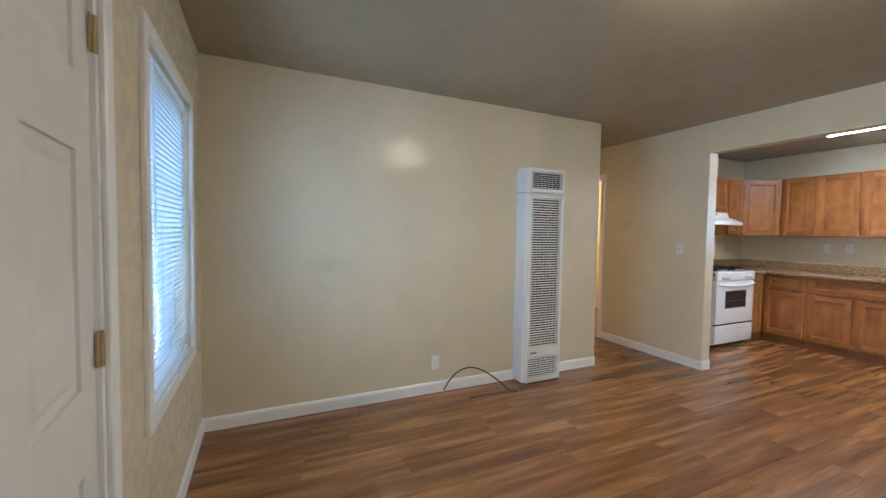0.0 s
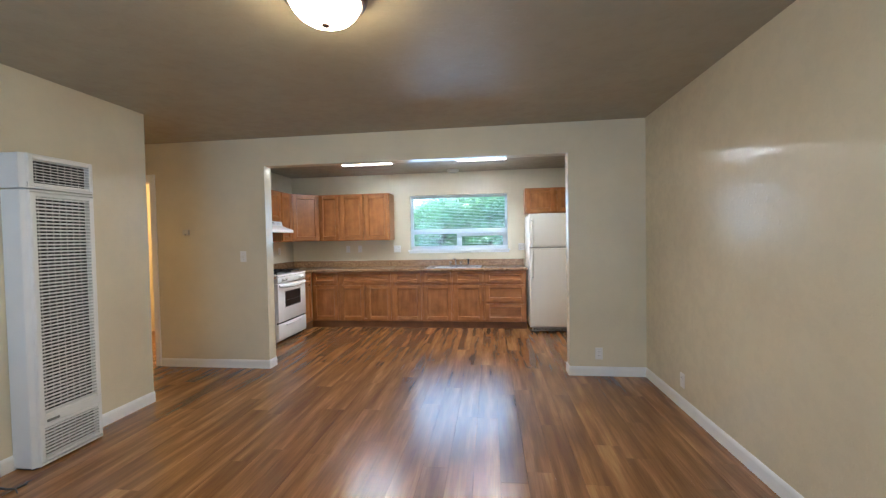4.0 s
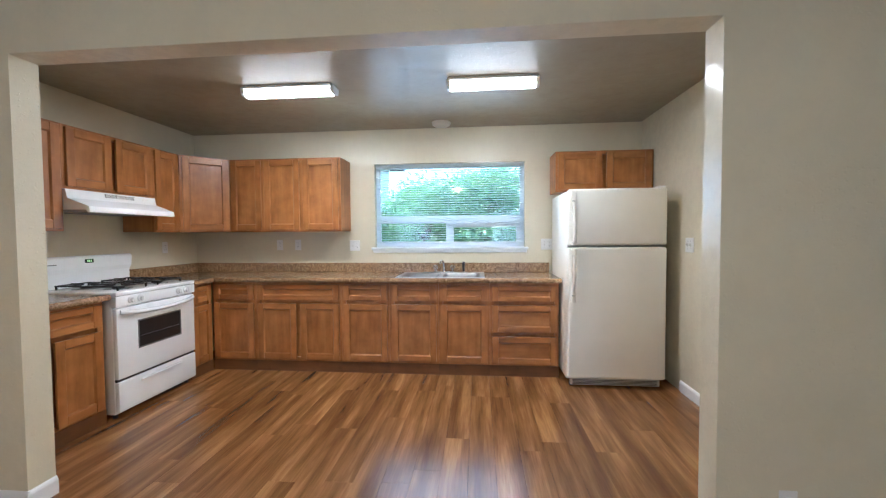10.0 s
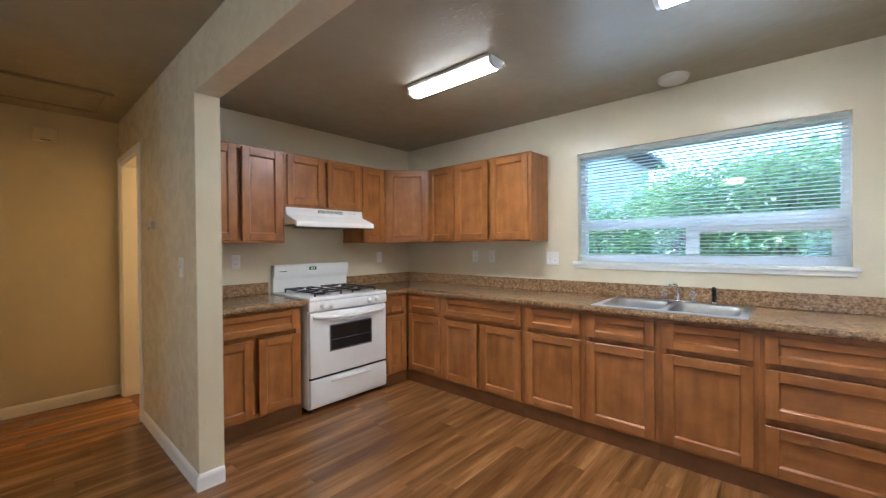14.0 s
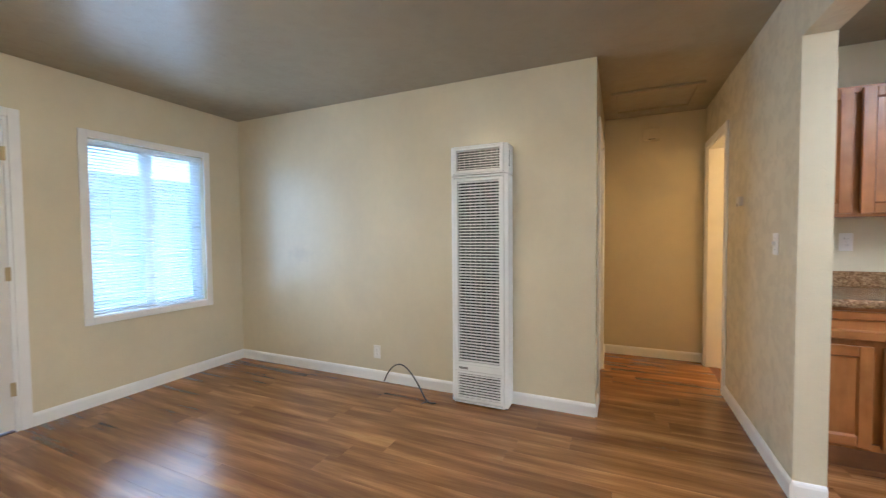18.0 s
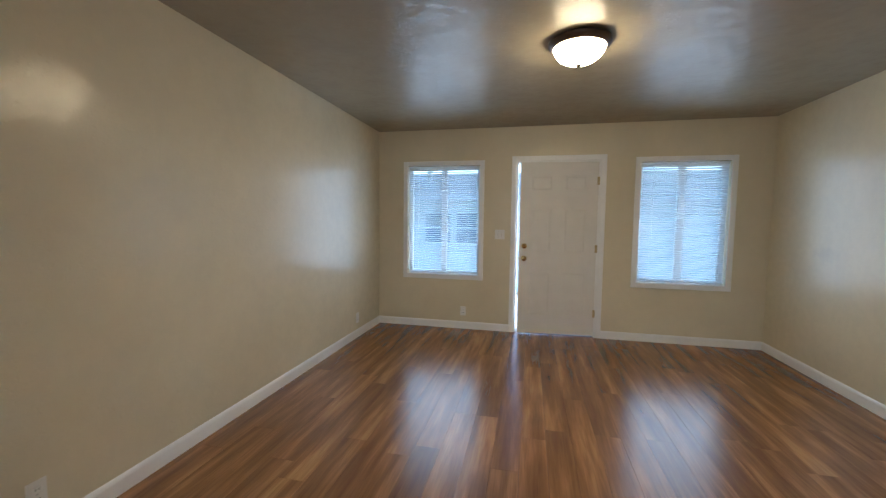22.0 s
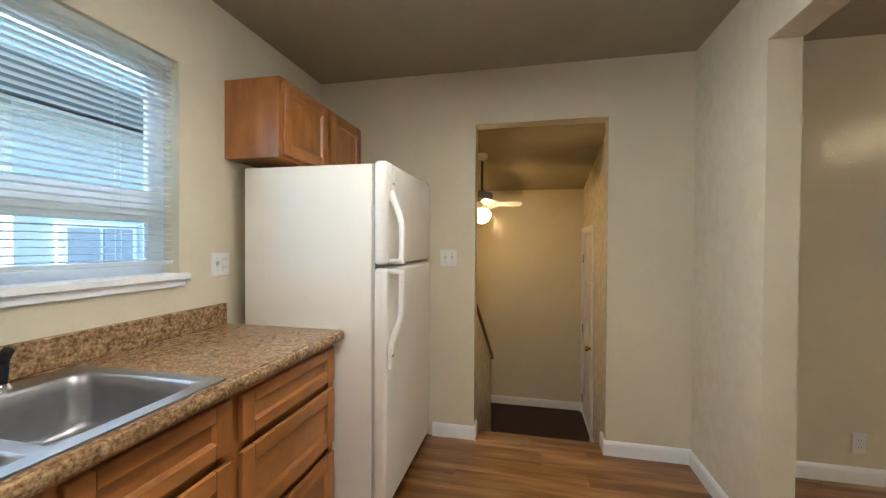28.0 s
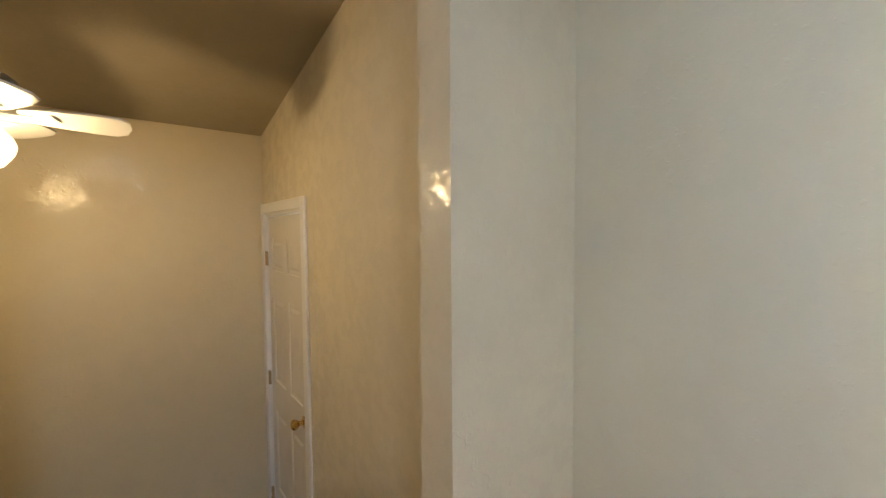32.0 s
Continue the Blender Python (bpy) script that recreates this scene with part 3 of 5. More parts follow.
front_window("window_1", *WIN_R)
front_window("window_2", *WIN_L)
for wn, wx, tip in ((WIN_R, 0.30, 46), (WIN_L, 0.30, 36)):
    blind(pose((wn[0] + wn[1]) / 2, -0.028, wn[3] - 0.006, 0, 0, 0), wn[1] - wn[0] - 0.016, wn[3] - wn[2] - 0.02, 0.0235, tip, "white aluminium mini blind lowered over the window with open slats", wx)

kw = tagged(new("window_3"), "wide white vinyl kitchen window with a lower slider", "window", "", "structure")
x0, x1, z0, z1 = KWIN
bm = bmesh.new()
f = 0.04
ya, yb = YB + 0.08, YB + 0.14
box(bm, x0, x0 + f, ya, yb, z0, z1)
box(bm, x1 - f, x1, ya, yb, z0, z1)
box(bm, x0 + f, x1 - f, ya, yb, z1 - f, z1)
box(bm, x0 + f, x1 - f, ya, yb, z0, z0 + 0.055)
box(bm, x0 + f, x1 - f, ya, yb, 1.425, 1.51)
part("window_frame", bm, M_VINYL, kw, "", False)
part("mullion", B(2.32, 2.40, ya + 0.004, yb - 0.004, z0 + 0.055, 1.425, 0.003), M_VINYL, kw)
part("sash_frame", B(2.40, x1 - f, ya - 0.012, ya + 0.012, 1.385, 1.425, 0.003), M_VINYL, kw)
part("sash_frame", B(x1 - f - 0.04, x1 - f, ya - 0.012, ya + 0.012, z0 + 0.055, 1.385, 0.003), M_VINYL, kw)
for a, b, c, d in ((x0 + f, x1 - f, 1.51, z1 - f), (x0 + f, 2.32, z0 + 0.055, 1.425), (2.40, x1 - f, z0 + 0.055, 1.425)):
    pane(kw, B(a, b, YB + 0.108, YB + 0.112, c, d))
part("window_sill", B(x0 - 0.035, x1 + 0.035, YB - 0.03, YB + 0.08, z0 - 0.025, z0 + 0.003, 0.004), M_TRIM, kw)
part("sill_apron", B(x0 - 0.02, x1 + 0.02, YB - 0.014, YB, z0 - 0.055, z0 - 0.025, 0.003), M_TRIM, kw)
blind(pose((x0 + x1) / 2, YB + 0.03, z1 - 0.003, 0, 0, 180), x1 - x0 - 0.02, z1 - z0 - 0.045, 0.0235, 11, "wide white mini blind lowered over the kitchen window with open slats", 0.74)


# ---- doors ----
def panel_leaf(name, w, h, t, parent, mat):
    """A six-panel door leaf from its hinge edge (x = 0) to x = w; its faces at y = 0 and y = -t. Panels are sunk and raised again."""
    bm = bmesh.new()
    sx, mid = w * 0.125, w * 0.125
    pw = (w - 2 * sx - mid) / 2
    cols = ((sx, sx + pw), (sx + pw + mid, w - sx))
    rows = ((0.115 * h, 0.375 * h), (0.475 * h, 0.745 * h), (0.83 * h, 0.93 * h))
    zs = [0.0] + [v for r in rows for v in r] + [h]
    for za, zb in zip(zs[::2], zs[1::2]):
        box(bm, 0, w, -t, 0, za, zb)
    for za, zb in rows:
        for xa, xb in ((0, cols[0][0]), (cols[0][1], cols[1][0]), (cols[1][1], w)):
            box(bm, xa, xb, -t, 0, za, zb)
        for xa, xb in cols:
            box(bm, xa, xb, -t + 0.009, -0.009, za, zb)
            for s in (0, 1):
                y0, y1 = ((-0.010, -0.002), (-t + 0.002, -t + 0.010))[s]
                poly_a = [(xa + 0.022, za + 0.022), (xb - 0.022, za + 0.022), (xb - 0.022, zb - 0.022), (xa + 0.022, zb - 0.022)]
                poly_b = [(xa + 0.042, za + 0.042), (xb - 0.042, za + 0.042), (xb - 0.042, zb - 0.042), (xa + 0.042, zb - 0.042)]
                ya, yb = (y0, y1) if s == 0 else (y1, y0)
                va = [bm.verts.new((x, ya, z)) for x, z in poly_a]
                vb = [bm.verts.new((x, yb, z)) for x, z in poly_b]
                for i in range(4):
                    j = (i + 1) % 4
                    bm.faces.new((va[i], va[j], vb[j], vb[i]))
                bm.faces.new(vb)
    bmesh.ops.recalc_face_normals(bm, faces=bm.faces)
    return part(name, bm, mat, parent, "white six-panel door leaf", False)


def knob_at(parent, x, y, z, out, plate=True):
    """A turned brass knob on its rose; out is +1 or -1 along y."""
    turn = Matrix.Translation((x, y, z)) @ Euler((radians(-90 * out), 0, 0)).to_matrix().to_4x4()
    k = part("door_knob", lathe([(0, 0), (0.032, 0), (0.030, 0.008), (0.013, 0.011), (0.012, 0.030), (0.020, 0.036), (0.028, 0.048), (0.027, 0.060), (0.018, 0.068), (0, 0.069)], 24, turn), M_BRASS, parent, "polished brass knob")
    return k


def deadbolt_at(parent, x, y, z, out):
    turn = Matrix.Translation((x, y, z)) @ Euler((radians(-90 * out), 0, 0)).to_matrix().to_4x4()
    d = part("deadbolt", lathe([(0, 0), (0.031, 0), (0.029, 0.010), (0.016, 0.013), (0.015, 0.018), (0, 0.018)], 24, turn), M_BRASS, parent, "polished brass deadbolt")
    part("thumb_turn", B(x - 0.018, x + 0.018, y + out * 0.014, y + out * 0.032, z - 0.005, z + 0.005, 0.002), M_BRASS, d)


def hinge(parent, x, y, z):
    h = part("hinge", tube([(x, y, z - 0.045), (x, y, z + 0.045)], 0.006, 10), M_HINGE, parent, "brass butt hinge")
    part("hinge_leaf", B(x - 0.028, x + 0.020, y - 0.006, y - 0.002, z - 0.044, z + 0.044), M_HINGE, h, "", False)
    return h


def casing(parent, x0, x1, z1, y, out, z0=0.0, c=0.058, legs=True):
    for a, b in ((x0 - c, x0), (x1, x1 + c)):
        part("casing", B(a, b, min(y, y + out * 0.017), max(y, y + out * 0.017), z0, z1 + c, 0.004), M_TRIM, parent)
    part("casing", B(x0, x1, min(y, y + out * 0.016), max(y, y + out * 0.016), z1, z1 + c, 0.004), M_TRIM, parent)


def jambs(parent, x0, x1, z1, y0, y1, z0=0.0):
    part("jamb", B(x0 - 0.003, x0 + 0.018, y0, y1, z0, z1), M_TRIM, parent, "", False)
    part("jamb", B(x1 - 0.018, x1 + 0.003, y0, y1, z0, z1), M_TRIM, parent, "", False)
    part("jamb", B(x0 + 0.018, x1 - 0.018, y0, y1, z1 - 0.018, z1 + 0.003), M_TRIM, parent, "", False)


d1 = tagged(new("door_1"), "white six-panel front door standing slightly ajar in a white frame", "door", "", "structure")
casing(d1, DX0, DX1, DZ, 0.0, 1)
jambs(d1, DX0, DX1, DZ, -T, 0.001)
part("threshold", B(DX0 + 0.018, DX1 - 0.018, -T - 0.02, -0.005, -0.01, 0.006, 0.003), M_BRONZE, d1, "dark metal threshold")
leaf = panel_leaf("door_leaf", 0.866, 1.996, 0.044, d1, M_DOOR)
leaf.matrix_world = pose(DX0 + 0.020, -0.012, 0.017, 0, 0, 4.6)
knob_at(leaf, 0.808, 0.0, 0.885, 1)
deadbolt_at(leaf, 0.808, 0.0, 1.03, 1)
part("latch", B(0.866, 0.876, -0.030, -0.014, 0.87, 0.90), M_BRASS, leaf, "brass latch bolt", False)
for z in (0.28, 1.03, 1.80):
    hinge(d1, DX0 + 0.016, 0.0, z)

d3 = tagged(new("door_2"), "white six-panel closet door beside the stair landing", "door", "", "structure")
casing(d3, 5.62, 6.33 - 0.02, 1.425, SY0, 1, LAND, 0.057)
jambs(d3, 5.62, 6.33, 1.425, SY0 - 0.11, SY0 + 0.001, LAND)
lf3 = panel_leaf("door_leaf", 0.66, 1.96, 0.036, d3, M_DOOR)
lf3.matrix_world = pose(6.305, SY0 - 0.048, LAND + 0.012, 0, 0, 180)
knob_at(lf3, 0.60, -0.036, 0.86, -1)
part("strike_plate", B(5.625, 5.645, SY0 - 0.006, SY0 + 0.004, 0.27, 0.33), M_BRASS, d3, "brass strike plate", False)
for z in (-0.40, 0.37, 1.14):
    hinge(d3, 6.312, SY0 + 0.004, z)

dn = tagged(new("door_5"), "white panel door standing wide open in the stairwell", "door", "", "structure")
casing(dn, 4.77, 5.64, 1.405, SY1, -1, LAND)
jambs(dn, 4.77, 5.64, 1.405, SY1 - 0.001, SY1 + 0.12, LAND)
ln = panel_leaf("door_leaf", 0.80, 1.955, 0.036, dn, M_DOOR)
ln.matrix_world = pose(4.795, SY1 - 0.01, LAND + 0.012, 0, 0, -86)
setting("wall_room_north", B(4.445, SX + 0.12, 8.4, 8.5, -2.0, 2.6), M_WALL, "pale wall of the room past the stairs", "wall")
setting("wall_room_east", B(SX, SX + 0.12, SY1 + 0.12, 8.4, -2.0, 2.6), M_WALL, "pale side wall of the room past the stairs", "wall")
setting("wall_room_west", B(4.445, 4.565, SY1 + 0.15, 8.4, -2.0, 2.6), M_WALL, "pale side wall of the room past the stairs", "wall")
setting("ceiling_room", B(4.445, SX + 0.12, SY1 + 0.12, 8.5, 1.75, 1.85), M_CEIL, "ceiling of the room past the stairs, beige toned down for dim light", "ceiling")
setting("floor_room", B(4.565, SX, SY1, 8.4, LAND - 0.1, LAND), M_CARPET, "dark brown carpet of the room past the stairs", "floor")
cs_ = thing("closet_shelf", pose(4.445, 6.14, 0.89), "white wall shelf with a white hanging rod over the stairs", "shelf")
part("board", B(0.0, 0.30, -0.30, 0.30, 0.0, 0.018, 0.002), M_TRIM, cs_)
part("bracket", prism([(0.0, -0.002), (0.28, -0.002), (0.28, -0.06), (0.25, -0.06), (0.25, -0.03), (0.0, -0.16)], "y", 0.10, 0.112), M_TRIM, cs_, "", False)
part("rod", tube([(0.26, -0.34, -0.055), (0.26, 0.30, -0.055)], 0.016, 14), M_TRIM, cs_)
part("end_cap", tube([(0.26, -0.352, -0.055), (0.26, -0.338, -0.055)], 0.018, 14), M_BLACK, cs_, "black rod end cap")
d4 = tagged(new("door_3"), "white cased doorway with a closed white hallway door", "door", "", "structure")
casing(d4, -1.05, -0.27, 2.04, HALL_Y, 1)
jambs(d4, -1.05, -0.27, 2.04, HALL_Y - 0.12, HALL_Y + 0.001)
lf4 = panel_leaf("door_leaf", 0.738, 2.0, 0.036, d4, M_DOOR)
lf4.matrix_world = pose(-1.029, HALL_Y - 0.06, 0.012)
d5 = tagged(new("door_4"), "white cased bathroom doorway standing open", "door", "", "structure")
casing(d5, -1.50, -0.80, 2.045, YO, -1)
jambs(d5, -1.50, -0.80, 2.045, YO - 0.001, YK)
part("strike_plate", B(-0.822, -0.816, YO + 0.04, YO + 0.075, 0.98, 1.05), M_BRASS, d5, "brass strike plate", False)

# bathtub seen through the bathroom doorway
tub = thing("bathtub", pose(-2.40, 5.165, 0), "white bathtub with a rolled rim along the bathroom wall", "bathtub")
part("apron", B(-0.04, 0.0, -0.715, 0.715, 0, 0.40, 0.012, 2), M_TUB, tub)
part("rim", B(-0.09, 0.012, -0.715, 0.715, 0.38, 0.43, 0.018, 2), M_TUB, tub)
part("rim", B(-0.745, -0.66, -0.715, 0.715, 0.38, 0.43, 0.015, 2), M_TUB, tub)
part("basin", B(-0.68, -0.05, -0.71, 0.71, 0.05, 0.18, 0.03, 2), M_TUB, tub)
sur = thing("tub_surround", pose(-3.15, 5.165, 0), "glossy cream tub surround panels on the wall", "tub surround")
part("panel", B(0.0, 0.010, -0.715, 0.705, 0.43, 1.70, 0.003), M_TUB, sur)
part("panel", B(0.010, 0.76, 0.705, 0.714, 0.43, 1.70, 0.003), M_TUB, sur)
rod = thing("shower_rod", pose(-2.42, 5.165, 1.86), "brass-toned shower curtain rod above the bathtub", "shower rod")
part("rod", tube([(0, -0.71, 0), (0, 0.71, 0)], 0.013, 12), M_BRASS, rod)
for e in (-0.708, 0.703):
    part("flange", tube([(0, e - 0.006, 0), (0, e + 0.006, 0)], 0.028, 16), M_BRASS, rod)


# ---- wall plates ----
def plate_at(kind, m, gangs=1):
    """An outlet or toggle switch on a wall; its face looks along local -y."""
    w = 0.070 + 0.046 * (gangs - 1)
    label = {"outlet": "white duplex outlet with a plain plate", "combo": "wide white plate with a toggle switch beside an outlet",
             "switch": "wide white plate with two toggle switches" if gangs > 1 else "white toggle switch plate"}[kind]
    p = thing("wall_outlet" if kind == "outlet" else "light_switch", m, label, "outlet" if kind == "outlet" else "light switch", "outlets" if kind == "outlet" else "switches")
    part("plate", B(-w / 2, w / 2, -0.006, 0, -0.0575, 0.0575, 0.003), M_PLATE, p)
    for g in range(gangs):
        gx = (g - (gangs - 1) / 2) * 0.046
        if kind == "outlet" or (kind == "combo" and g == 1):
            for s in (-0.020, 0.020):
                so = part("socket", B(gx - 0.017, gx + 0.017, -0.009, -0.006, s - 0.014, s + 0.014, 0.003), M_PLATE, p)
                for dx in (-0.006, 0.006):
                    part("slot", B(gx + dx - 0.001, gx + dx + 0.001, -0.0094, -0.0088, s - 0.003, s + 0.006), M_DARK, so, "", False)
        else:
            part("toggle", B(gx - 0.005, gx + 0.005, -0.020, -0.005, -0.004, 0.014, 0.002), M_TOGGLE, p)
            part("toggle_slot", B(gx - 0.006, gx + 0.006, -0.0068, -0.0055, -0.013, 0.013), M_DETECT, p, "", False)
        for z in ((0.0,) if kind == "outlet" else (-0.03, 0.03)):
            part("screw", lathe([(0, 0), (0.003, 0), (0.0025, 0.0012), (0, 0.0014)], 8, Matrix.Translation((gx, -0.0058, z)) @ Euler((radians(90), 0, 0)).to_matrix().to_4x4()), M_STEEL, p)
    return p


W, E, S_, N_ = 90, -90, 180, 0  # faces +x, -x, +y, -y
for kind, x, y, z, turn, g in [("outlet", 0, 1.66, 0.25, W, 1), ("outlet", XR, 3.62, 0.22, E, 1), ("outlet", XR, 0.66, 0.22, E, 1), ("outlet", 3.22, 0, 0.22, S_, 1),
                               ("switch", 2.79, 0, 1.175, S_, 2), ("outlet", 3.89, YO, 0.215, N_, 1), ("switch", 0.26, YO, 1.195, N_, 1),
                               ("outlet", 0.47, YB, 1.20, N_, 1), ("outlet", 0.68, YB, 1.20, N_, 1), ("combo", 1.325, YB, 1.19, N_, 2), ("combo", 3.38, YB, 1.195, N_, 2),
                               ("outlet", XK, 4.90, 1.19, W, 1), ("outlet", XK, 6.40, 1.19, W, 1), ("switch", XR, 5.915, 1.205, E, 2)]:
    plate_at(kind, pose(x, y, z, 0, 0, turn), g)

th = thing("thermostat", pose(-0.39, YO, 1.465), "small beige wall thermostat", "thermostat")
part("body", B(-0.035, 0.035, -0.024, 0, -0.03, 0.03, 0.004), M_DETECT, th)
part("lever", B(-0.004, 0.004, -0.028, -0.023, -0.034, -0.012, 0.001), M_GASKET, th)
ch = thing("door_chime", pose(HALL_X, 3.86, 2.235), "wall-coloured square door chime box high on the hallway wall", "door chime")
part("cover", B(0, 0.05, -0.075, 0.075, -0.06, 0.06, 0.006), M_WALL, ch)
part("grille_slot", B(0.049, 0.052, -0.03, 0.03, -0.05, -0.044), M_DARK, ch, "", False)
ht = thing("ceiling_hatch", pose(-1.09, 3.84, H), "painted attic hatch in a moulded frame, toned down like the ceiling", "ceiling hatch")
part("panel", B(-0.25, 0.25, -0.29, 0.29, -0.008, 0.0), M_CEIL, ht, "", False)
for a in ((-0.30, 0.30, -0.34, -0.29), (-0.30, 0.30, 0.29, 0.34), (-0.30, -0.25, -0.29, 0.29), (0.25, 0.30, -0.29, 0.29)):
    part("frame", B(*a, -0.022, 0.0, 0.004), M_CEIL, ht)

# ---- wall heater ----
hr = thing("wall_heater", pose(0, 2.645, 0), "tall white louvred gas wall heater standing against the wall", "wall heater")
hb, hf, hd, hh = 0.215, 0.185, 0.165, 1.90
for nm, ex, za, zb in (("body", 0.0, 0.012, hh - 0.215), ("top_box", 0.002, hh - 0.208, hh)):
    part(nm, B(0.004, hd - 0.032, -hb - ex, hb + ex, za, zb, 0.004), M_HEATER, hr)
    for sg in (-1, 1):
        part("side_trim", prism([(hd - 0.034, sg * (hb + ex)), (hd - 0.028, sg * (hb + ex)), (hd - 0.013, sg * (hf + 0.008)), (hd + 0.002, sg * (hf + 0.004)), (hd + 0.002, sg * hf), (hd - 0.034, sg * hf)][::sg], "z", za, zb), M_HEATER, hr, "", False)
    for zc in (za, zb - 0.012):
        part("end_trim", B(hd - 0.033, hd + 0.001, -hf, hf, zc, zc + 0.012, 0.002), M_HEATER, hr)
part("base", B(0.004, hd - 0.03, -hb + 0.01, hb - 0.01, 0.0, 0.012), M_DARK, hr, "", False)


def grille(z0, z1, pitch, inset, fin, dep):
    """A louvred panel: frame, black sheet for the shade inside, upright wires and one louvre after another."""
    w = hf - inset
    # cavity shade put in as a flat black sheet
    part("shade_sheet", B(hd - 0.0325, hd - 0.030, -w, w, z0, z1), M_BLACK, hr, "black sheet standing in for the shade behind the louvres", False)
    for a, b in ((-hf, -w), (w, hf)):
        part("frame", B(hd - 0.032, hd + 0.006, a, b, z0 - 0.02, z1 + 0.02, 0.002), M_HEATER, hr)
    for a, b in ((z0 - 0.02, z0), (z1, z1 + 0.02)):
        part("frame", B(hd - 0.032, hd + 0.0055, -w, w, a, b, 0.002), M_HEATER, hr)
    lou = mesh_of("louvre", prism([(0.016 - dep, 0.004), (0.0145, 0.0), (0.016, 0.0008), (0.016, fin - 0.0008), (0.0145, fin), (0.016 - dep, 0.0055)], "y", -w, w), M_HEATER, False)
    n = int((z1 - z0) / pitch)
    for i in range(n):
        shared("louvre", lou, hr, (hd - 0.0095, 0, z0 + (i + 0.3) * (z1 - z0) / n))
    wire = mesh_of("wire", B(0, 0.002, -0.001, 0.001, 0, z1 - z0), M_HEATER, False)
    for i in range(8):
        shared("wire", wire, hr, (hd - 0.008, -w + (i + 0.5) * 2 * w / 8, z0))


grille(1.725, 1.868, 0.0165, 0.022, 0.0055, 0.014)
grille(0.325, 1.645, 0.0215, 0.028, 0.0098, 0.020)
grille(0.055, 0.235, 0.0195, 0.022, 0.0100, 0.020)
part("badge", B(hd + 0.004, hd + 0.009, -0.15, -0.08, 0.268, 0.284, 0.002), M_GASKET, hr, "small grey badge plate")
part("middle_rail", B(hd - 0.016, hd + 0.004, -hf, hf, 0.256, 0.304, 0.002), M_HEATER, hr)
part("side_slot", B(hd - 0.062, hd - 0.050, hb - 0.001, hb + 0.0035, 1.74, 1.85), M_DARK, hr, "dark side vent slot", False)
part("pilot_tab", B(hd - 0.01, hd - 0.003, -hf - 0.006, -hf + 0.008, 1.70, 1.73), M_GASKET, hr, "", False)

# loose cable by the skirting
cb = thing("cable", pose(0, 0, 0), "dark loose cable arching from the baseboard onto the floor", "cable")
pts = [(0.016, 1.74, 0.012)]
for i in range(1, 17):
    a = i / 16
    pts.append((0.020 + 0.21 * a ** 1.4, 1.74 + 0.50 * a, 0.012 + 0.185 * math.sin(math.pi * min(1, a * 0.98) ** 0.8)))
pts += [(0.245, 2.27, 0.006), (0.255, 2.31, 0.006), (0.24, 2.33, 0.006)]
part("sheath", tube(pts, 0.006, 8), M_CABLE, cb)
part("wire_end", tube([(0.245, 2.27, 0.008), (0.28, 2.25, 0.01), (0.30, 2.24, 0.005)], 0.003, 6), M_CABLE, cb)

# ---- living-room ceiling lamp ----
lp = thing("ceiling_lamp", pose(2.17, 2.12, H), "bronze flush ceiling lamp with a lit frosted glass dome", "ceiling lamp")
part("pan", lathe([(0, 0), (0.172, 0), (0.186, -0.010), (0.186, -0.022), (0.178, -0.036), (0.166, -0.046), (0.160, -0.048), (0.155, -0.044), (0.150, -0.02), (0, -0.02)], 56), M_BRONZE, lp, "dark bronze pan")
prof = [(0.150, -0.035)] + [(0.153 * math.cos(radians(a)), -0.042 - 0.098 * math.sin(radians(a)) ** 1.1) for a in range(0, 86, 7)] + [(0, -0.1405)]
part("dome", lathe(prof, 56), M_DOME, lp, "lit frosted glass dome")
part("finial", lathe([(0, -0.136), (0.017, -0.141), (0.019, -0.146), (0.010, -0.152), (0.004, -0.156), (0, -0.158)], 20), M_BRONZE, lp, "dark bronze finial")

# ---- kitchen ceiling lights ----
for x0, x1 in ((0.885, 1.585), (2.455, 3.095)):
    kl = thing("strip_light", pose((x0 + x1) / 2, 5.60, H), "white fluorescent strip light with a lit wrap diffuser", "ceiling light", "kitchen strip lights")
    hw = (x1 - x0) / 2
    part("base", B(-hw, hw, -0.072, 0.072, -0.020, 0, 0.004), M_ENAMEL, kl)
    arc = [(-0.060, -0.022), (-0.058, -0.040), (-0.048, -0.060), (-0.02, -0.069), (0.02, -0.069), (0.048, -0.060), (0.058, -0.040), (0.060, -0.022)]
    part("diffuser", prism(arc, "x", -hw + 0.012, hw - 0.012), M_STRIP, kl, "lit ribbed diffuser")
    for s in (-1, 1):
        part("end_cap", prism([(y * 1.05, z - 0.002 if z < -0.025 else z + 0.012) for y, z in arc], "x", s * hw - 0.012, s * hw + 0.012, 0.002), M_ENAMEL, kl)
sd = thing("smoke_detector", pose(2.30, 6.66, H), "round off-white smoke detector on the ceiling", "smoke detector")
part("base", lathe([(0, 0), (0.096, 0), (0.096, -0.012), (0, -0.012)], 32), M_DETECT, sd)
part("cover", lathe([(0, -0.012), (0.090, -0.012), (0.087, -0.028), (0.070, -0.038), (0, -0.040)], 32), M_DETECT, sd)


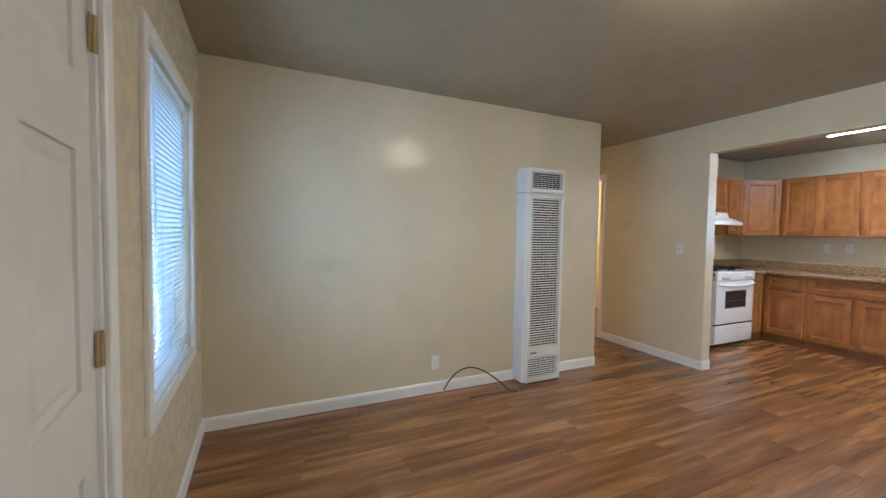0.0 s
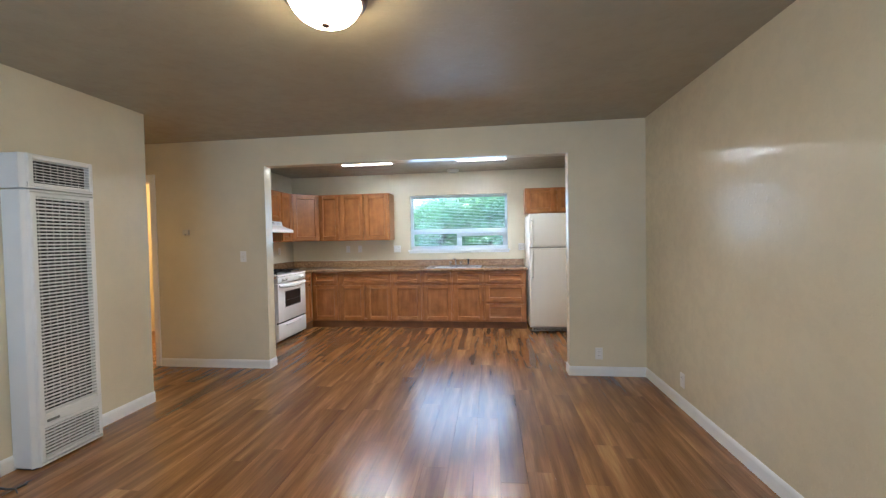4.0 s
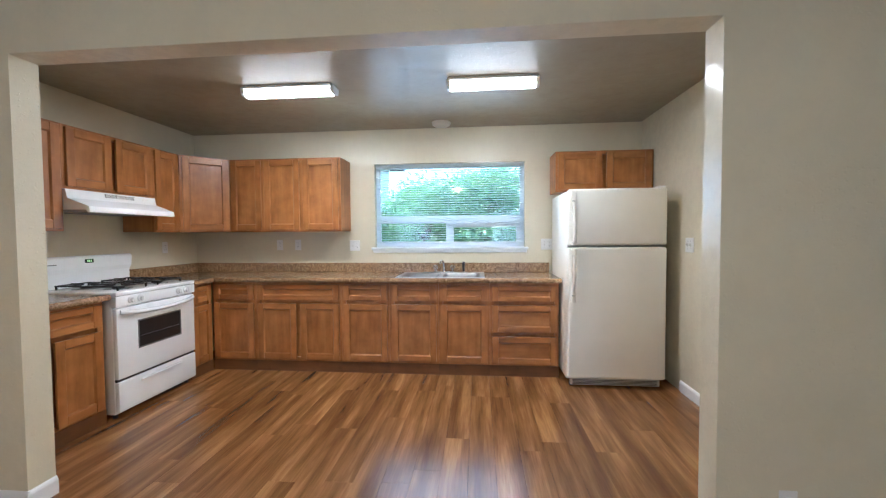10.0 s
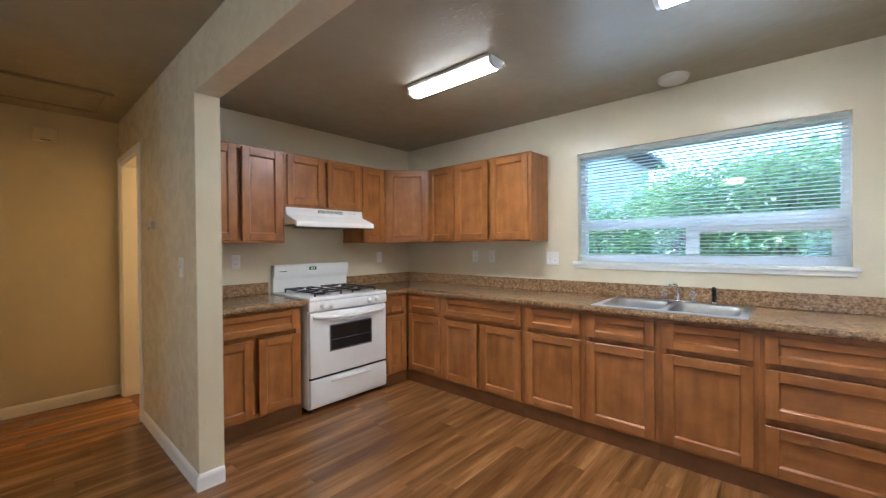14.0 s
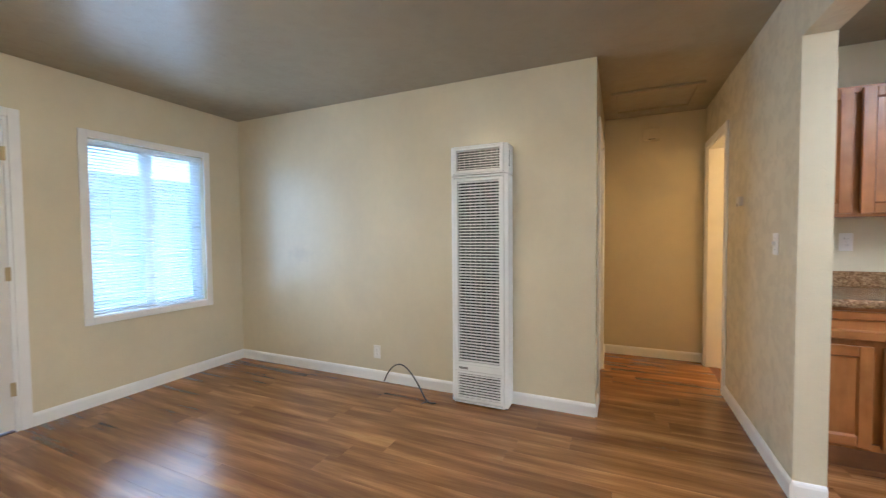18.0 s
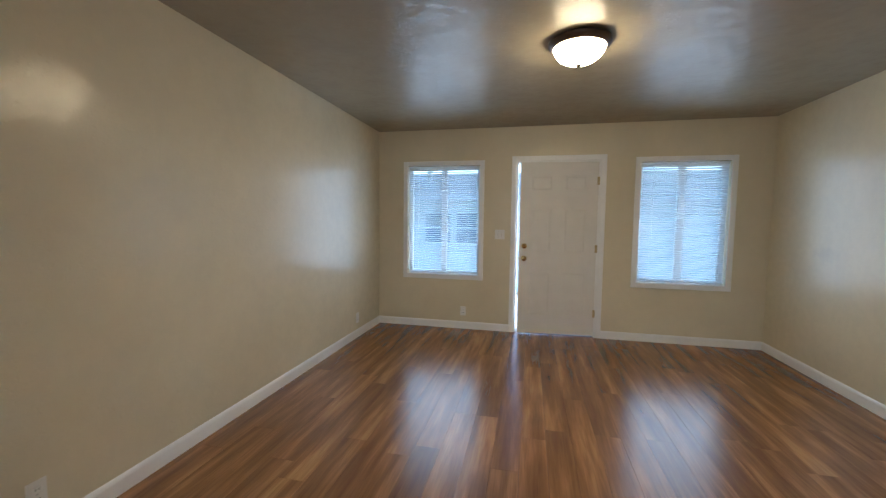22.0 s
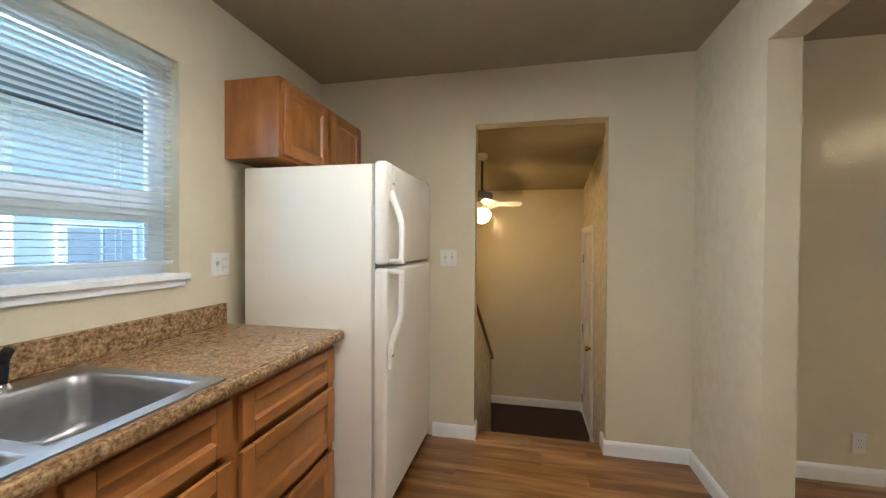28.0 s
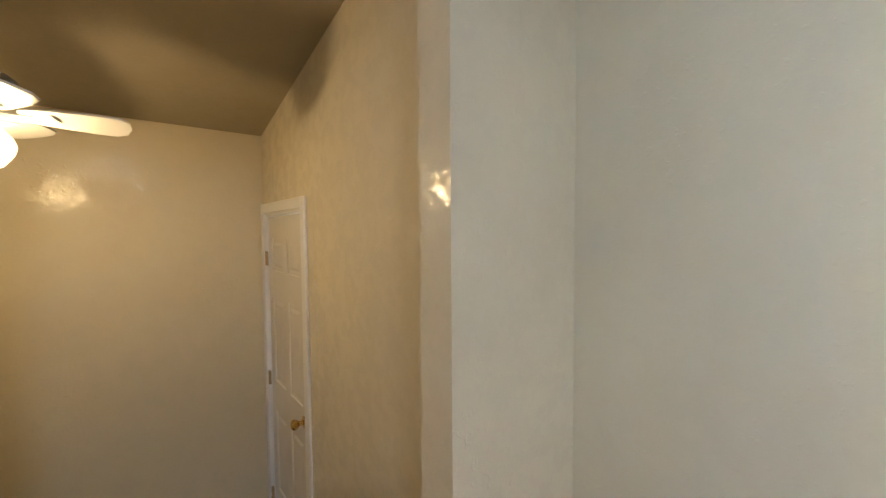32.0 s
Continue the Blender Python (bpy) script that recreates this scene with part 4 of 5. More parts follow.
# ---- kitchen cabinets ----
def shaker(name, x0, x1, z0, z1, y, parent, rail=0.058, level=False):
    """A front of two stiles and two rails round a sunk panel; its face at y, looking along -y."""
    rz = min(rail, (z1 - z0) * 0.30)
    d = part(name, B(x0 + rail - 0.004, x1 - rail + 0.004, y + 0.0135, y + 0.0185, z0 + rz - 0.004, z1 - rz + 0.004), M_WOODH if level else M_WOODV, parent, "", False)
    a0, a1, c0, c1, w = x0 + rail, x1 - rail, z0 + rz, z1 - rz, 0.007
    bm = bmesh.new()
    va = [bm.verts.new((x, y + 0.003, z)) for x, z in ((a0, c0), (a1, c0), (a1, c1), (a0, c1))]
    vb = [bm.verts.new((x, y + 0.0134, z)) for x, z in ((a0 + w, c0 + w), (a1 - w, c0 + w), (a1 - w, c1 - w), (a0 + w, c1 - w))]
    for i in range(4):
        bm.faces.new((va[i], va[(i + 1) % 4], vb[(i + 1) % 4], vb[i]))
    part("bead", bm, M_WOODH if level else M_WOODV, d, "", False)
    for a, b in ((x0, x0 + rail), (x1 - rail, x1)):
        part("stile", B(a, b, y, y + 0.019, z0, z1, 0.0022), M_WOODV, d, "", False)
    g = 0.0006
    for a, b in ((z0, z0 + rz), (z1 - rz, z1)):
        part("rail", B(x0 + rail + g, x1 - rail - g, y + 0.0004, y + 0.019, a, b, 0.0034), M_WOODH, d, "", False)
    return d


def base_unit(m, w, fronts, label, depth=0.575, top=0.862, deck=0.858):
    """A floor cabinet: left front corner of its frame at the origin, looking along -y. fronts: (kind, x0, x1, z0, z1)."""
    c = thing("base_cabinet", m, label, "cabinet", "base cabinets")
    part("carcass", B(0, w, 0.02, depth, 0.10, deck), M_WOODV, c, "", False)
    bm = bmesh.new()
    box(bm, 0.0005, 0.040, 0, 0.02, 0.10, top)
    box(bm, w - 0.040, w - 0.0005, 0, 0.02, 0.10, top)
    box(bm, 0.04, w - 0.04, 0, 0.0195, top - 0.035, top)
    box(bm, 0.04, w - 0.04, 0, 0.0195, 0.10, 0.135)
    part("face_frame", bm, M_WOODV, c, "", False)
    part("toe_board", B(0, w, -0.004, 0.012, 0.0, 0.10), M_TOE, c, "dark brown toe board", False)
    for kind, x0, x1, z0, z1 in fronts:
        shaker(kind, x0, x1, z0, z1, -0.020, c, 0.056, kind == "drawer_front")
    return c


D0, D1, P0, P1 = 0.688, 0.838, 0.118, 0.655
YF = 6.262
one = lambda w: [("drawer_front", 0.022, w - 0.022, D0, D1), ("cabinet_door", 0.022, w - 0.022, P0, P1)]
two = lambda w: [("drawer_front", 0.022, w - 0.022, D0, D1), ("cabinet_door", 0.022, w / 2 - 0.021, P0, P1), ("cabinet_door", w / 2 + 0.021, w - 0.022, P0, P1)]
tri = lambda w: [("drawer_front", 0.022, w - 0.022, 0.690, 0.832), ("drawer_front", 0.022, w - 0.022, 0.405, 0.655), ("drawer_front", 0.022, w - 0.022, 0.112, 0.368)]
runs = [(0.085, 0.530, one, "maple-stained base cabinet with a drawer over a recessed-panel door"),
        (0.530, 1.378, two, "maple-stained base cabinet with a wide drawer over two doors"),
        (1.378, 1.840, one, "maple-stained base cabinet with a drawer over a recessed-panel door"),
        (1.840, 2.300, one, "maple-stained sink base cabinet with a false drawer over a door"),
        (2.300, 2.770, one, "maple-stained sink base cabinet with a false drawer over a door"),
        (2.770, 3.390, tri, "maple-stained base cabinet with three wide drawers beside the fridge")]
for a, b, lay, label in runs:
    base_unit(pose(a, YF, 0), b - a, lay(b - a), label, deck=0.70 if 1.8 < a < 2.5 else 0.858)
XF = 0.078
base_unit(pose(XF, 4.455, 0, 0, 0, 90), 0.69, two(0.69), "maple-stained base cabinet with a drawer over two doors beside the range")
base_unit(pose(XF, 5.965, 0, 0, 0, 90), 0.285, one(0.285), "narrow maple-stained corner base cabinet with a drawer over a door")


def wall_unit(m, w, doors, label, z0=1.345, z1=2.092, depth=0.30):
    """A wall cabinet: left front corner at the origin, looking along -y."""
    c = thing("wall_cabinet", m, label, "cabinet", "wall cabinets")
    part("carcass", B(0, w, 0.02, depth, z0, z1), M_WOODV, c, "", False)
    bm = bmesh.new()
    box(bm, 0.0005, 0.036, 0, 0.02, z0 - 0.003, z1)
    box(bm, w - 0.036, w - 0.0005, 0, 0.02, z0 - 0.003, z1)
    box(bm, 0.036, w - 0.036, 0, 0.0195, z1 - 0.036, z1)
    box(bm, 0.036, w - 0.036, 0, 0.0195, z0 - 0.003, z0 + 0.034)
    part("face_frame", bm, M_WOODV, c, "", False)
    for x0, x1 in doors:
        shaker("cabinet_door", x0, x1, z0 + 0.016, z1 - 0.016, -0.020, c)
    return c


pair = lambda w: [(0.022, w / 2 - 0.020), (w / 2 + 0.020, w - 0.022)]
XU = -0.218
wall_unit(pose(XU, 4.46, 0, 0, 0, 90), 0.71, pair(0.71), "maple-stained wall cabinet with two recessed-panel doors")
wall_unit(pose(XU, 5.17, 0, 0, 0, 90), 0.765, pair(0.765), "short maple-stained wall cabinet over the range hood", 1.645)
wall_unit(pose(XU, 5.935, 0, 0, 0, 90), 0.30, [(0.016, 0.284)], "narrow maple-stained wall cabinet")
YU = 6.555
wall_unit(pose(0.10, YU, 0), 0.355, [(0.016, 0.339)], "maple-stained wall cabinet with one door")
wall_unit(pose(0.455, YU, 0), 0.825, pair(0.825), "maple-stained wall cabinet with two doors ending beside the window")
wall_unit(pose(3.412, YU, 0), 0.905, pair(0.905), "short maple-stained wall cabinet over the fridge", 1.708)
# slanting corner unit
cc = thing("wall_cabinet", pose(0, 0, 0), "maple-stained corner wall cabinet with one slanting door", "cabinet", "wall cabinets")
part("carcass", prism([(XK, 6.235), (XU + 0.012, 6.235), (0.10, YU + 0.008), (0.10, YB), (XK, YB)], "z", 1.345, 2.092), M_WOODV, cc, "", False)
ang = math.degrees(math.atan2(YU - 6.235, 0.10 - XU))
dw = math.hypot(0.10 - XU, YU - 6.235)
cd = shaker("cabinet_door", 0.025, dw - 0.025, 1.36, 2.077, -0.020, cc)
cd.matrix_world = pose(XU + 0.006, 6.238, 0, 0, 0, ang)

# ---- worktop ----
CT, CB = 0.902, 0.862
SKX0, SKX1, SKY0, SKY1 = 1.895, 2.725, 6.243, 6.785
ct = thing("countertop", pose(0, 0, 0), "brown granite-look laminate worktop with a rolled front edge", "countertop")
for a in ((XK, 0.115, 5.962, 6.855), (0.115, SKX0 + 0.012, 6.232, 6.855), (SKX1 - 0.012, 3.405, 6.232, 6.855),
          (SKX0 + 0.012, SKX1 - 0.012, 6.232, SKY0 + 0.012), (SKX0 + 0.012, SKX1 - 0.012, SKY1 - 0.012, 6.855)):
    part("slab", B(*a, CB, CT), M_LAM, ct, "", False)
edge = [(0, -0.002), (0.0, 0.0385), (-0.006, 0.0395), (-0.013, 0.036), (-0.017, 0.028), (-0.017, 0.010), (-0.013, 0.001), (-0.006, -0.002)]
part("front_edge", prism([(6.232 + y, CB + z) for y, z in edge], "x", 0.115, 3.405), M_LAM, ct)
part("front_edge", prism([(0.115 - y, CB + z) for y, z in edge], "y", 5.962, 6.215), M_LAM, ct)
part("backsplash", B(XK + 0.02, 3.405, YB - 0.022, YB - 0.0005, CT, 1.003, 0.003), M_LAM, ct)
part("backsplash", B(XK + 0.0005, XK + 0.02, 5.962, YB - 0.001, CT, 1.003, 0.003), M_LAM, ct)
ct2 = thing("countertop", pose(0, 0, 0), "short brown granite-look laminate worktop beside the range", "countertop")
part("slab", B(XK, 0.115, YK, 5.16, CB, CT), M_LAM, ct2, "", False)
part("front_edge", prism([(0.115 - y, CB + z) for y, z in edge], "y", YK, 5.16), M_LAM, ct2)
part("backsplash", B(XK + 0.0005, XK + 0.02, YK, 5.16, CT, 1.003, 0.003), M_LAM, ct2)


# ---- sink ----
def rounded(x0, x1, y0, y1, r, n=6):
    out = []
    for cx, cy, a0 in ((x1 - r, y1 - r, 0), (x0 + r, y1 - r, 90), (x0 + r, y0 + r, 180), (x1 - r, y0 + r, 270)):
        for i in range(n + 1):
            a = radians(a0 + 90 * i / n)
            out.append((cx + r * math.cos(a), cy + r * math.sin(a)))
    return out


def loft(loops):
    bm = bmesh.new()
    rings = [[bm.verts.new(p) for p in lp_] for lp_ in loops]
    n = len(rings[0])
    for a, b in zip(rings, rings[1:]):
        for i in range(n):
            j = (i + 1) % n
            bm.faces.new((a[i], a[j], b[j], b[i]))
    bm.faces.new(rings[-1])
    return bm


sk = thing("sink", pose(0, 0, CT), "stainless steel double-bowl sink set into the worktop", "sink")
ra, rb = 0.006, 0.0
bowls = ((SKX0 + 0.04, 2.294, SKY0 + 0.04, SKY1 - 0.085), (2.326, SKX1 - 0.04, SKY0 + 0.04, SKY1 - 0.085))
bm = bmesh.new()
box(bm, SKX0, SKX1, SKY0, SKY0 + 0.04, 0, ra)
box(bm, SKX0, SKX1, SKY1 - 0.085, SKY1, 0, ra)
box(bm, SKX0, SKX0 + 0.04, SKY0 + 0.04, SKY1 - 0.085, 0, ra)
box(bm, SKX1 - 0.04, SKX1, SKY0 + 0.04, SKY1 - 0.085, 0, ra)
box(bm, 2.294, 2.326, SKY0 + 0.04, SKY1 - 0.085, 0, ra)
part("rim", bm, M_STEEL, sk, "", False)
for a, b, c, d in bowls:
    loops = [[(min(max(x, a), b), min(max(y, c), d), ra) for x, y in rounded(a - 0.02, b + 0.02, c - 0.02, d + 0.02, 0.021)]]
    for ins, z, r in ((0.002, ra - 0.001, 0.055), (0.008, ra - 0.008, 0.055), (0.014, -0.03, 0.055), (0.020, -0.13, 0.055), (0.035, -0.155, 0.05), (0.07, -0.165, 0.04)):
        loops.append([(x, y, z) for x, y in rounded(a + ins, b - ins, c + ins, d - ins, r)])
    bw = part("bowl", loft(loops), M_STEEL, sk)
    part("drain", lathe([(0, -0.163), (0.042, -0.163), (0.040, -0.160), (0.03, -0.162), (0, -0.162)], 24, Matrix.Translation(((a + b) / 2, (c + d) / 2, 0))), M_CHROME, bw)

fa = thing("faucet", pose(2.31, SKY1 - 0.04, CT + 0.006), "chrome kitchen faucet with two clear knob handles", "faucet")
part("base_plate", B(-0.11, 0.11, -0.022, 0.022, 0, 0.012, 0.005, 2), M_CHROME, fa)
part("spout", tube([(0, 0, 0.01), (0, 0, 0.06), (-0.004, -0.02, 0.10), (-0.01, -0.05, 0.125), (-0.018, -0.10, 0.13), (-0.024, -0.135, 0.122), (-0.026, -0.145, 0.105)], [0.014, 0.013, 0.011, 0.010, 0.009, 0.009, 0.009], 14), M_CHROME, fa)
for s in (-1, 1):
    k = part("handle", lathe([(0, 0.012), (0.016, 0.012), (0.013, 0.030), (0.0135, 0.036), (0.026, 0.040), (0.028, 0.060), (0.024, 0.072), (0, 0.075)], 14, Matrix.Translation((s * 0.088, 0, 0))), M_ACRYLIC, fa, "clear acrylic knob handle")
    part("index_cap", lathe([(0, 0.074), (0.010, 0.0745), (0, 0.078)], 12, Matrix.Translation((s * 0.088, 0, 0))), M_CHROME, k)
sp = thing("sink_sprayer", pose(2.515, SKY1 - 0.04, CT + 0.006), "black side sprayer standing on the sink rim", "sprayer")
part("escutcheon", lathe([(0, 0), (0.020, 0), (0.018, 0.008), (0.013, 0.016), (0, 0.016)], 18), M_CHROME, sp)
part("wand", tube([(0, 0, 0.014), (0, 0, 0.06), (0.0, -0.004, 0.085), (0.0, -0.022, 0.105)], [0.011, 0.014, 0.016, 0.013], 12), M_BLACK, sp)

# ---- gas range: left front corner at the origin, looking along -y ----
st = thing("gas_range", pose(0.135, 5.185, 0, 0, 0, 90), "white freestanding gas range with black grates", "range")
sw_ = 0.765
part("body", B(0.002, sw_ - 0.002, 0.03, 0.64, 0.035, 0.885, 0.004), M_ENAMEL, st)
for fx in (0.04, sw_ - 0.04):
    for fy in (0.07, 0.60):
        part("foot", tube([(fx, fy, 0), (fx, fy, 0.04)], 0.016, 12), M_BLACK, st)
part("cooktop", B(0, sw_, -0.008, 0.655, 0.880, 0.912, 0.010, 2), M_ENAMEL, st)
part("control_panel", B(0.0, sw_, -0.006, 0.05, 0.802, 0.880, 0.008, 2), M_ENAMEL, st)
for kx in (0.115, 0.195, 0.57, 0.65):
    kn = part("knob", lathe([(0, 0), (0.024, 0), (0.022, 0.010), (0.017, 0.014), (0.015, 0.030), (0, 0.031)], 18, Matrix.Translation((kx, -0.006, 0.842)) @ Euler((radians(90), 0, 0)).to_matrix().to_4x4()), M_ENAMEL, st)
    part("grip", B(kx - 0.004, kx + 0.004, -0.041, -0.030, 0.828, 0.856, 0.002), M_ENAMEL, kn)
od = part("oven_door", B(0.006, sw_ - 0.006, -0.002, 0.035, 0.285, 0.793, 0.010, 2), M_ENAMEL, st)
gw = B(0.185, 0.585, -0.0045, -0.001, 0.478, 0.672, 0.002)
part("oven_window", gw, M_BLACK, od, "dark oven window glass")
for a in ((0.175, 0.595, 0.672, 0.682), (0.175, 0.595, 0.468, 0.478), (0.175, 0.185, 0.478, 0.672), (0.585, 0.595, 0.478, 0.672)):
    part("window_trim", B(a[0], a[1], -0.006, -0.001, a[2], a[3], 0.001), M_GASKET, od)
part("oven_rack", tube([(0.20, -0.0062, 0.56), (0.57, -0.0062, 0.56)], 0.0015, 6), M_STEEL, od)
hp = [(0.03 + 0.705 * i / 14, -0.006 - 0.040 * math.sin(math.pi * i / 14) ** 0.5, 0.765 - 0.022 * math.sin(math.pi * i / 14) ** 0.7) for i in range(15)]
part("oven_handle", tube(hp, 0.016, 12), M_ENAMEL, od)
part("door_gap", B(0.008, sw_ - 0.008, 0.012, 0.034, 0.268, 0.286), M_DARK, st, "", False)
dr = part("broiler_drawer", B(0.006, sw_ - 0.006, -0.002, 0.035, 0.050, 0.268, 0.010, 2), M_ENAMEL, st)
part("drawer_handle", B(0.185, 0.575, -0.022, 0.0, 0.222, 0.240, 0.007, 2), M_ENAMEL, dr)
bg = part("backguard", prism([(0.585, 0.905), (0.650, 0.905), (0.650, 1.150), (0.600, 1.155), (0.585, 1.140), (0.590, 1.055), (0.612, 1.02), (0.612, 0.915)], "x", 0.004, sw_ - 0.004, 0.004), M_ENAMEL, st)
part("display", B(0.335, 0.405, 0.582, 0.588, 1.095, 1.125, 0.002), M_BLACK, bg, "black clock display")
for i, dx in enumerate((0.350, 0.362, 0.378)):
    part("digit", B(dx, dx + 0.008, 0.5805, 0.583, 1.103, 1.117), M_CLOCK, bg, "green clock digit", False)
part("badge", B(0.05, 0.12, 0.583, 0.590, 1.09, 1.096), M_GASKET, bg, "small grey badge", False)
for gx in (0.205, 0.560):
    for gy in (0.175, 0.435):
        part("burner_bowl", lathe([(0, 0.9125), (0.088, 0.9125), (0.090, 0.915), (0.082, 0.914), (0.0, 0.9135)], 28, Matrix.Translation((gx, gy, 0))), M_BLACK, st)
        part("burner", lathe([(0, 0.914), (0.040, 0.914), (0.038, 0.926), (0.030, 0.930), (0, 0.931)], 24, Matrix.Translation((gx, gy, 0))), M_BLACK, st)
    bm = bmesh.new()
    for sx in (-0.125, 0.125):
        box(bm, gx + sx - 0.005, gx + sx + 0.005, 0.055, 0.555, 0.936, 0.946, 0.002)
    for sy in (0.055, 0.305, 0.555):
        box(bm, gx - 0.125, gx + 0.125, sy - 0.005, sy + 0.005, 0.9365, 0.9455, 0.002)
    for gy in (0.175, 0.435):
        for a in range(4):
            d = Vector((math.cos(a * math.pi / 2), math.sin(a * math.pi / 2), 0))
            p0, p1 = Vector((gx, gy, 0.942)) + d * 0.03, Vector((gx, gy, 0.942)) + d * 0.124
            box(bm, min(p0.x, p1.x) - 0.004, max(p0.x, p1.x) + 0.004, min(p0.y, p1.y) - 0.004, max(p0.y, p1.y) + 0.004, 0.938, 0.949)
    for sx in (-0.12, 0.12):
        for sy in (0.06, 0.55):
            box(bm, gx + sx - 0.005, gx + sx + 0.005, sy - 0.005, sy + 0.005, 0.911, 0.938)
    part("grate", bm, M_BLACK, st, "black cast iron grate", False)

# ---- range hood ----
hd_ = thing("range_hood", pose(XK, 5.175, 1.472, 0, 0, 90), "white under-cabinet range hood", "range hood")
hw_ = 0.765
part("canopy", prism([(0.0, 0.025), (0.0, 0.170), (-0.315, 0.170), (-0.330, 0.105), (-0.495, 0.045), (-0.500, 0.005), (-0.485, 0.0), (-0.47, 0.02)], "x", 0, hw_, 0.002), M_ENAMEL, hd_)
for i in range(3):
    v = part("vent", B(0.29 + i * 0.088, 0.365 + i * 0.088, -0.327, -0.318, 0.132, 0.158), M_GASKET, hd_, "slotted vent", False)
    for j in range(4):
        part("vent_bar", B(0.29 + i * 0.088, 0.365 + i * 0.088, -0.330, -0.326, 0.135 + j * 0.006, 0.1375 + j * 0.006), M_ENAMEL, v, "", False)
part("filter", B(0.16, 0.60, -0.44, -0.12, 0.004, 0.014), M_GASKET, hd_, "grey mesh filter", False)
for kx in (0.62, 0.66):
    part("switch", B(kx, kx + 0.022, -0.327, -0.318, 0.138, 0.150, 0.002), M_PLATE, hd_)

# ---- refrigerator ----
fr = thing("refrigerator", pose(3.412, 6.012, 0), "almond-white top-freezer refrigerator beside the worktop", "refrigerator")
fw, fz, fm = 0.790, 1.672, 1.195
part("cabinet", B(0.004, fw - 0.004, 0.075, 0.735, 0.06, fz - 0.012, 0.006, 2), M_FRIDGE, fr)
part("gasket", B(0.012, fw - 0.012, 0.060, 0.076, 0.09, fz - 0.02), M_SEAL, fr, "", False)
fd = part("freezer_door", B(0, fw, 0.0, 0.062, fm + 0.008, fz, 0.018, 4), M_FRIDGE, fr)
rd = part("fridge_door", B(0, fw, 0.0, 0.062, 0.085, fm - 0.008, 0.018, 4), M_FRIDGE, fr)


def fridge_handle(parent, za, zb, cap):
    """A bowed plastic grip near the door's opening edge: flat on the door at its long root za, bowed out towards the gap at zb."""
    pts, rad = [], []
    for i in range(21):
        a = i / 20
        k = min(1.0, a / 0.55)
        pts.append((0.040, -0.006 - 0.052 * k * k * (3 - 2 * k), za + (zb - za) * a))
        rad.append(0.0165 - 0.002 * k)
    h = part("handle", tube(pts, rad, 14), M_FRIDGE, parent)
    step = 1 if cap > za else -1
    part("handle_root", B(0.020, 0.060, -0.016, 0.002, min(za - step * 0.02, cap), max(za - step * 0.02, cap), 0.007, 3), M_FRIDGE, h)
    part("handle_mark", B(0.028, 0.052, -0.018, -0.015, za + step * 0.012, za + step * 0.018), M_GASKET, h, "thin grey line across the grip", False)
    part("handle_end", B(0.024, 0.056, -0.072, 0.002, zb - 0.012, zb + 0.012, 0.006, 3), M_FRIDGE, h)


fridge_handle(fd, 1.555, 1.218, 1.655)
fridge_handle(rd, 0.80, 1.172, 0.725)
part("hinge_cap", B(fw - 0.07, fw - 0.01, 0.01, 0.08, fz, fz + 0.016, 0.004), M_FRIDGE, fr)
part("kick_grille", B(0.03, fw - 0.03, 0.04, 0.065, 0.018, 0.075, 0.003), M_SEAL, fr, "pale grey slotted kick grille")
for i in range(4):
    part("grille_slot", B(0.05, fw - 0.05, 0.037, 0.041, 0.026 + i * 0.011, 0.031 + i * 0.011), M_DARK, fr, "", False)
for fx in (0.05, fw - 0.05):
    for fy in (0.09, 0.68):
        part("foot", tube([(fx, fy, 0), (fx, fy, 0.065)], 0.018, 12), M_BLACK, fr)

# ---- stair rail and fan ----
sr = thing("stair_rail", pose(0, 0, 0), "dark stained wooden cap rail on the low stair wall", "handrail")
sl = math.atan2(0.842 - 0.185, 5.62 - 4.445)
bm = B(0, 1.50, -0.062, 0.062, 0.0, 0.040, 0.005)
rl = part("rail", bm, M_RAIL, sr)
rl.matrix_world = Matrix.Translation((4.447, 5.7975, 0.850)) @ Euler((0, sl, 0)).to_matrix().to_4x4()

FX, FY = 5.42, 5.825
fn = thing("ceiling_fan", pose(FX, FY, 0), "white ceiling fan with a lit ribbed globe on a down rod", "ceiling fan")
cz = ceil_z(FX)
part("canopy", lathe([(0, cz + 0.02), (0.060, cz + 0.02), (0.057, cz - 0.025), (0.038, cz - 0.046), (0.016, cz - 0.052), (0, cz - 0.052)], 28), M_ENAMEL, fn)
part("down_rod", tube([(0, 0, cz - 0.05), (0, 0, 1.78)], 0.012, 12), M_BRONZE, fn, "dark down rod")
part("motor_housing", lathe([(0, 1.80), (0.025, 1.80), (0.030, 1.785), (0.085, 1.780), (0.100, 1.765), (0.102, 1.735), (0.090, 1.715), (0.060, 1.708), (0.058, 1.690), (0, 1.690)], 36), M_GASKET, fn, "bronze-grey motor housing")
part("switch_housing", lathe([(0, 1.692), (0.050, 1.692), (0.052, 1.665), (0.045, 1.640), (0, 1.640)], 28), M_ENAMEL, fn)
part("fitter", lathe([(0, 1.645), (0.056, 1.645), (0.060, 1.625), (0.055, 1.622), (0, 1.622)], 28), M_ENAMEL, fn)
gp = [(0.050, 1.632)] + [(0.052 + 0.036 * math.sin(math.pi * (i / 14) ** 0.9), 1.628 - 0.125 * i / 14) for i in range(1, 14)] + [(0.03, 1.492), (0, 1.487)]
gl = part("globe", lathe(gp, 32), M_GLOBE, fn, "lit ribbed glass globe")
gl.visible_shadow = False
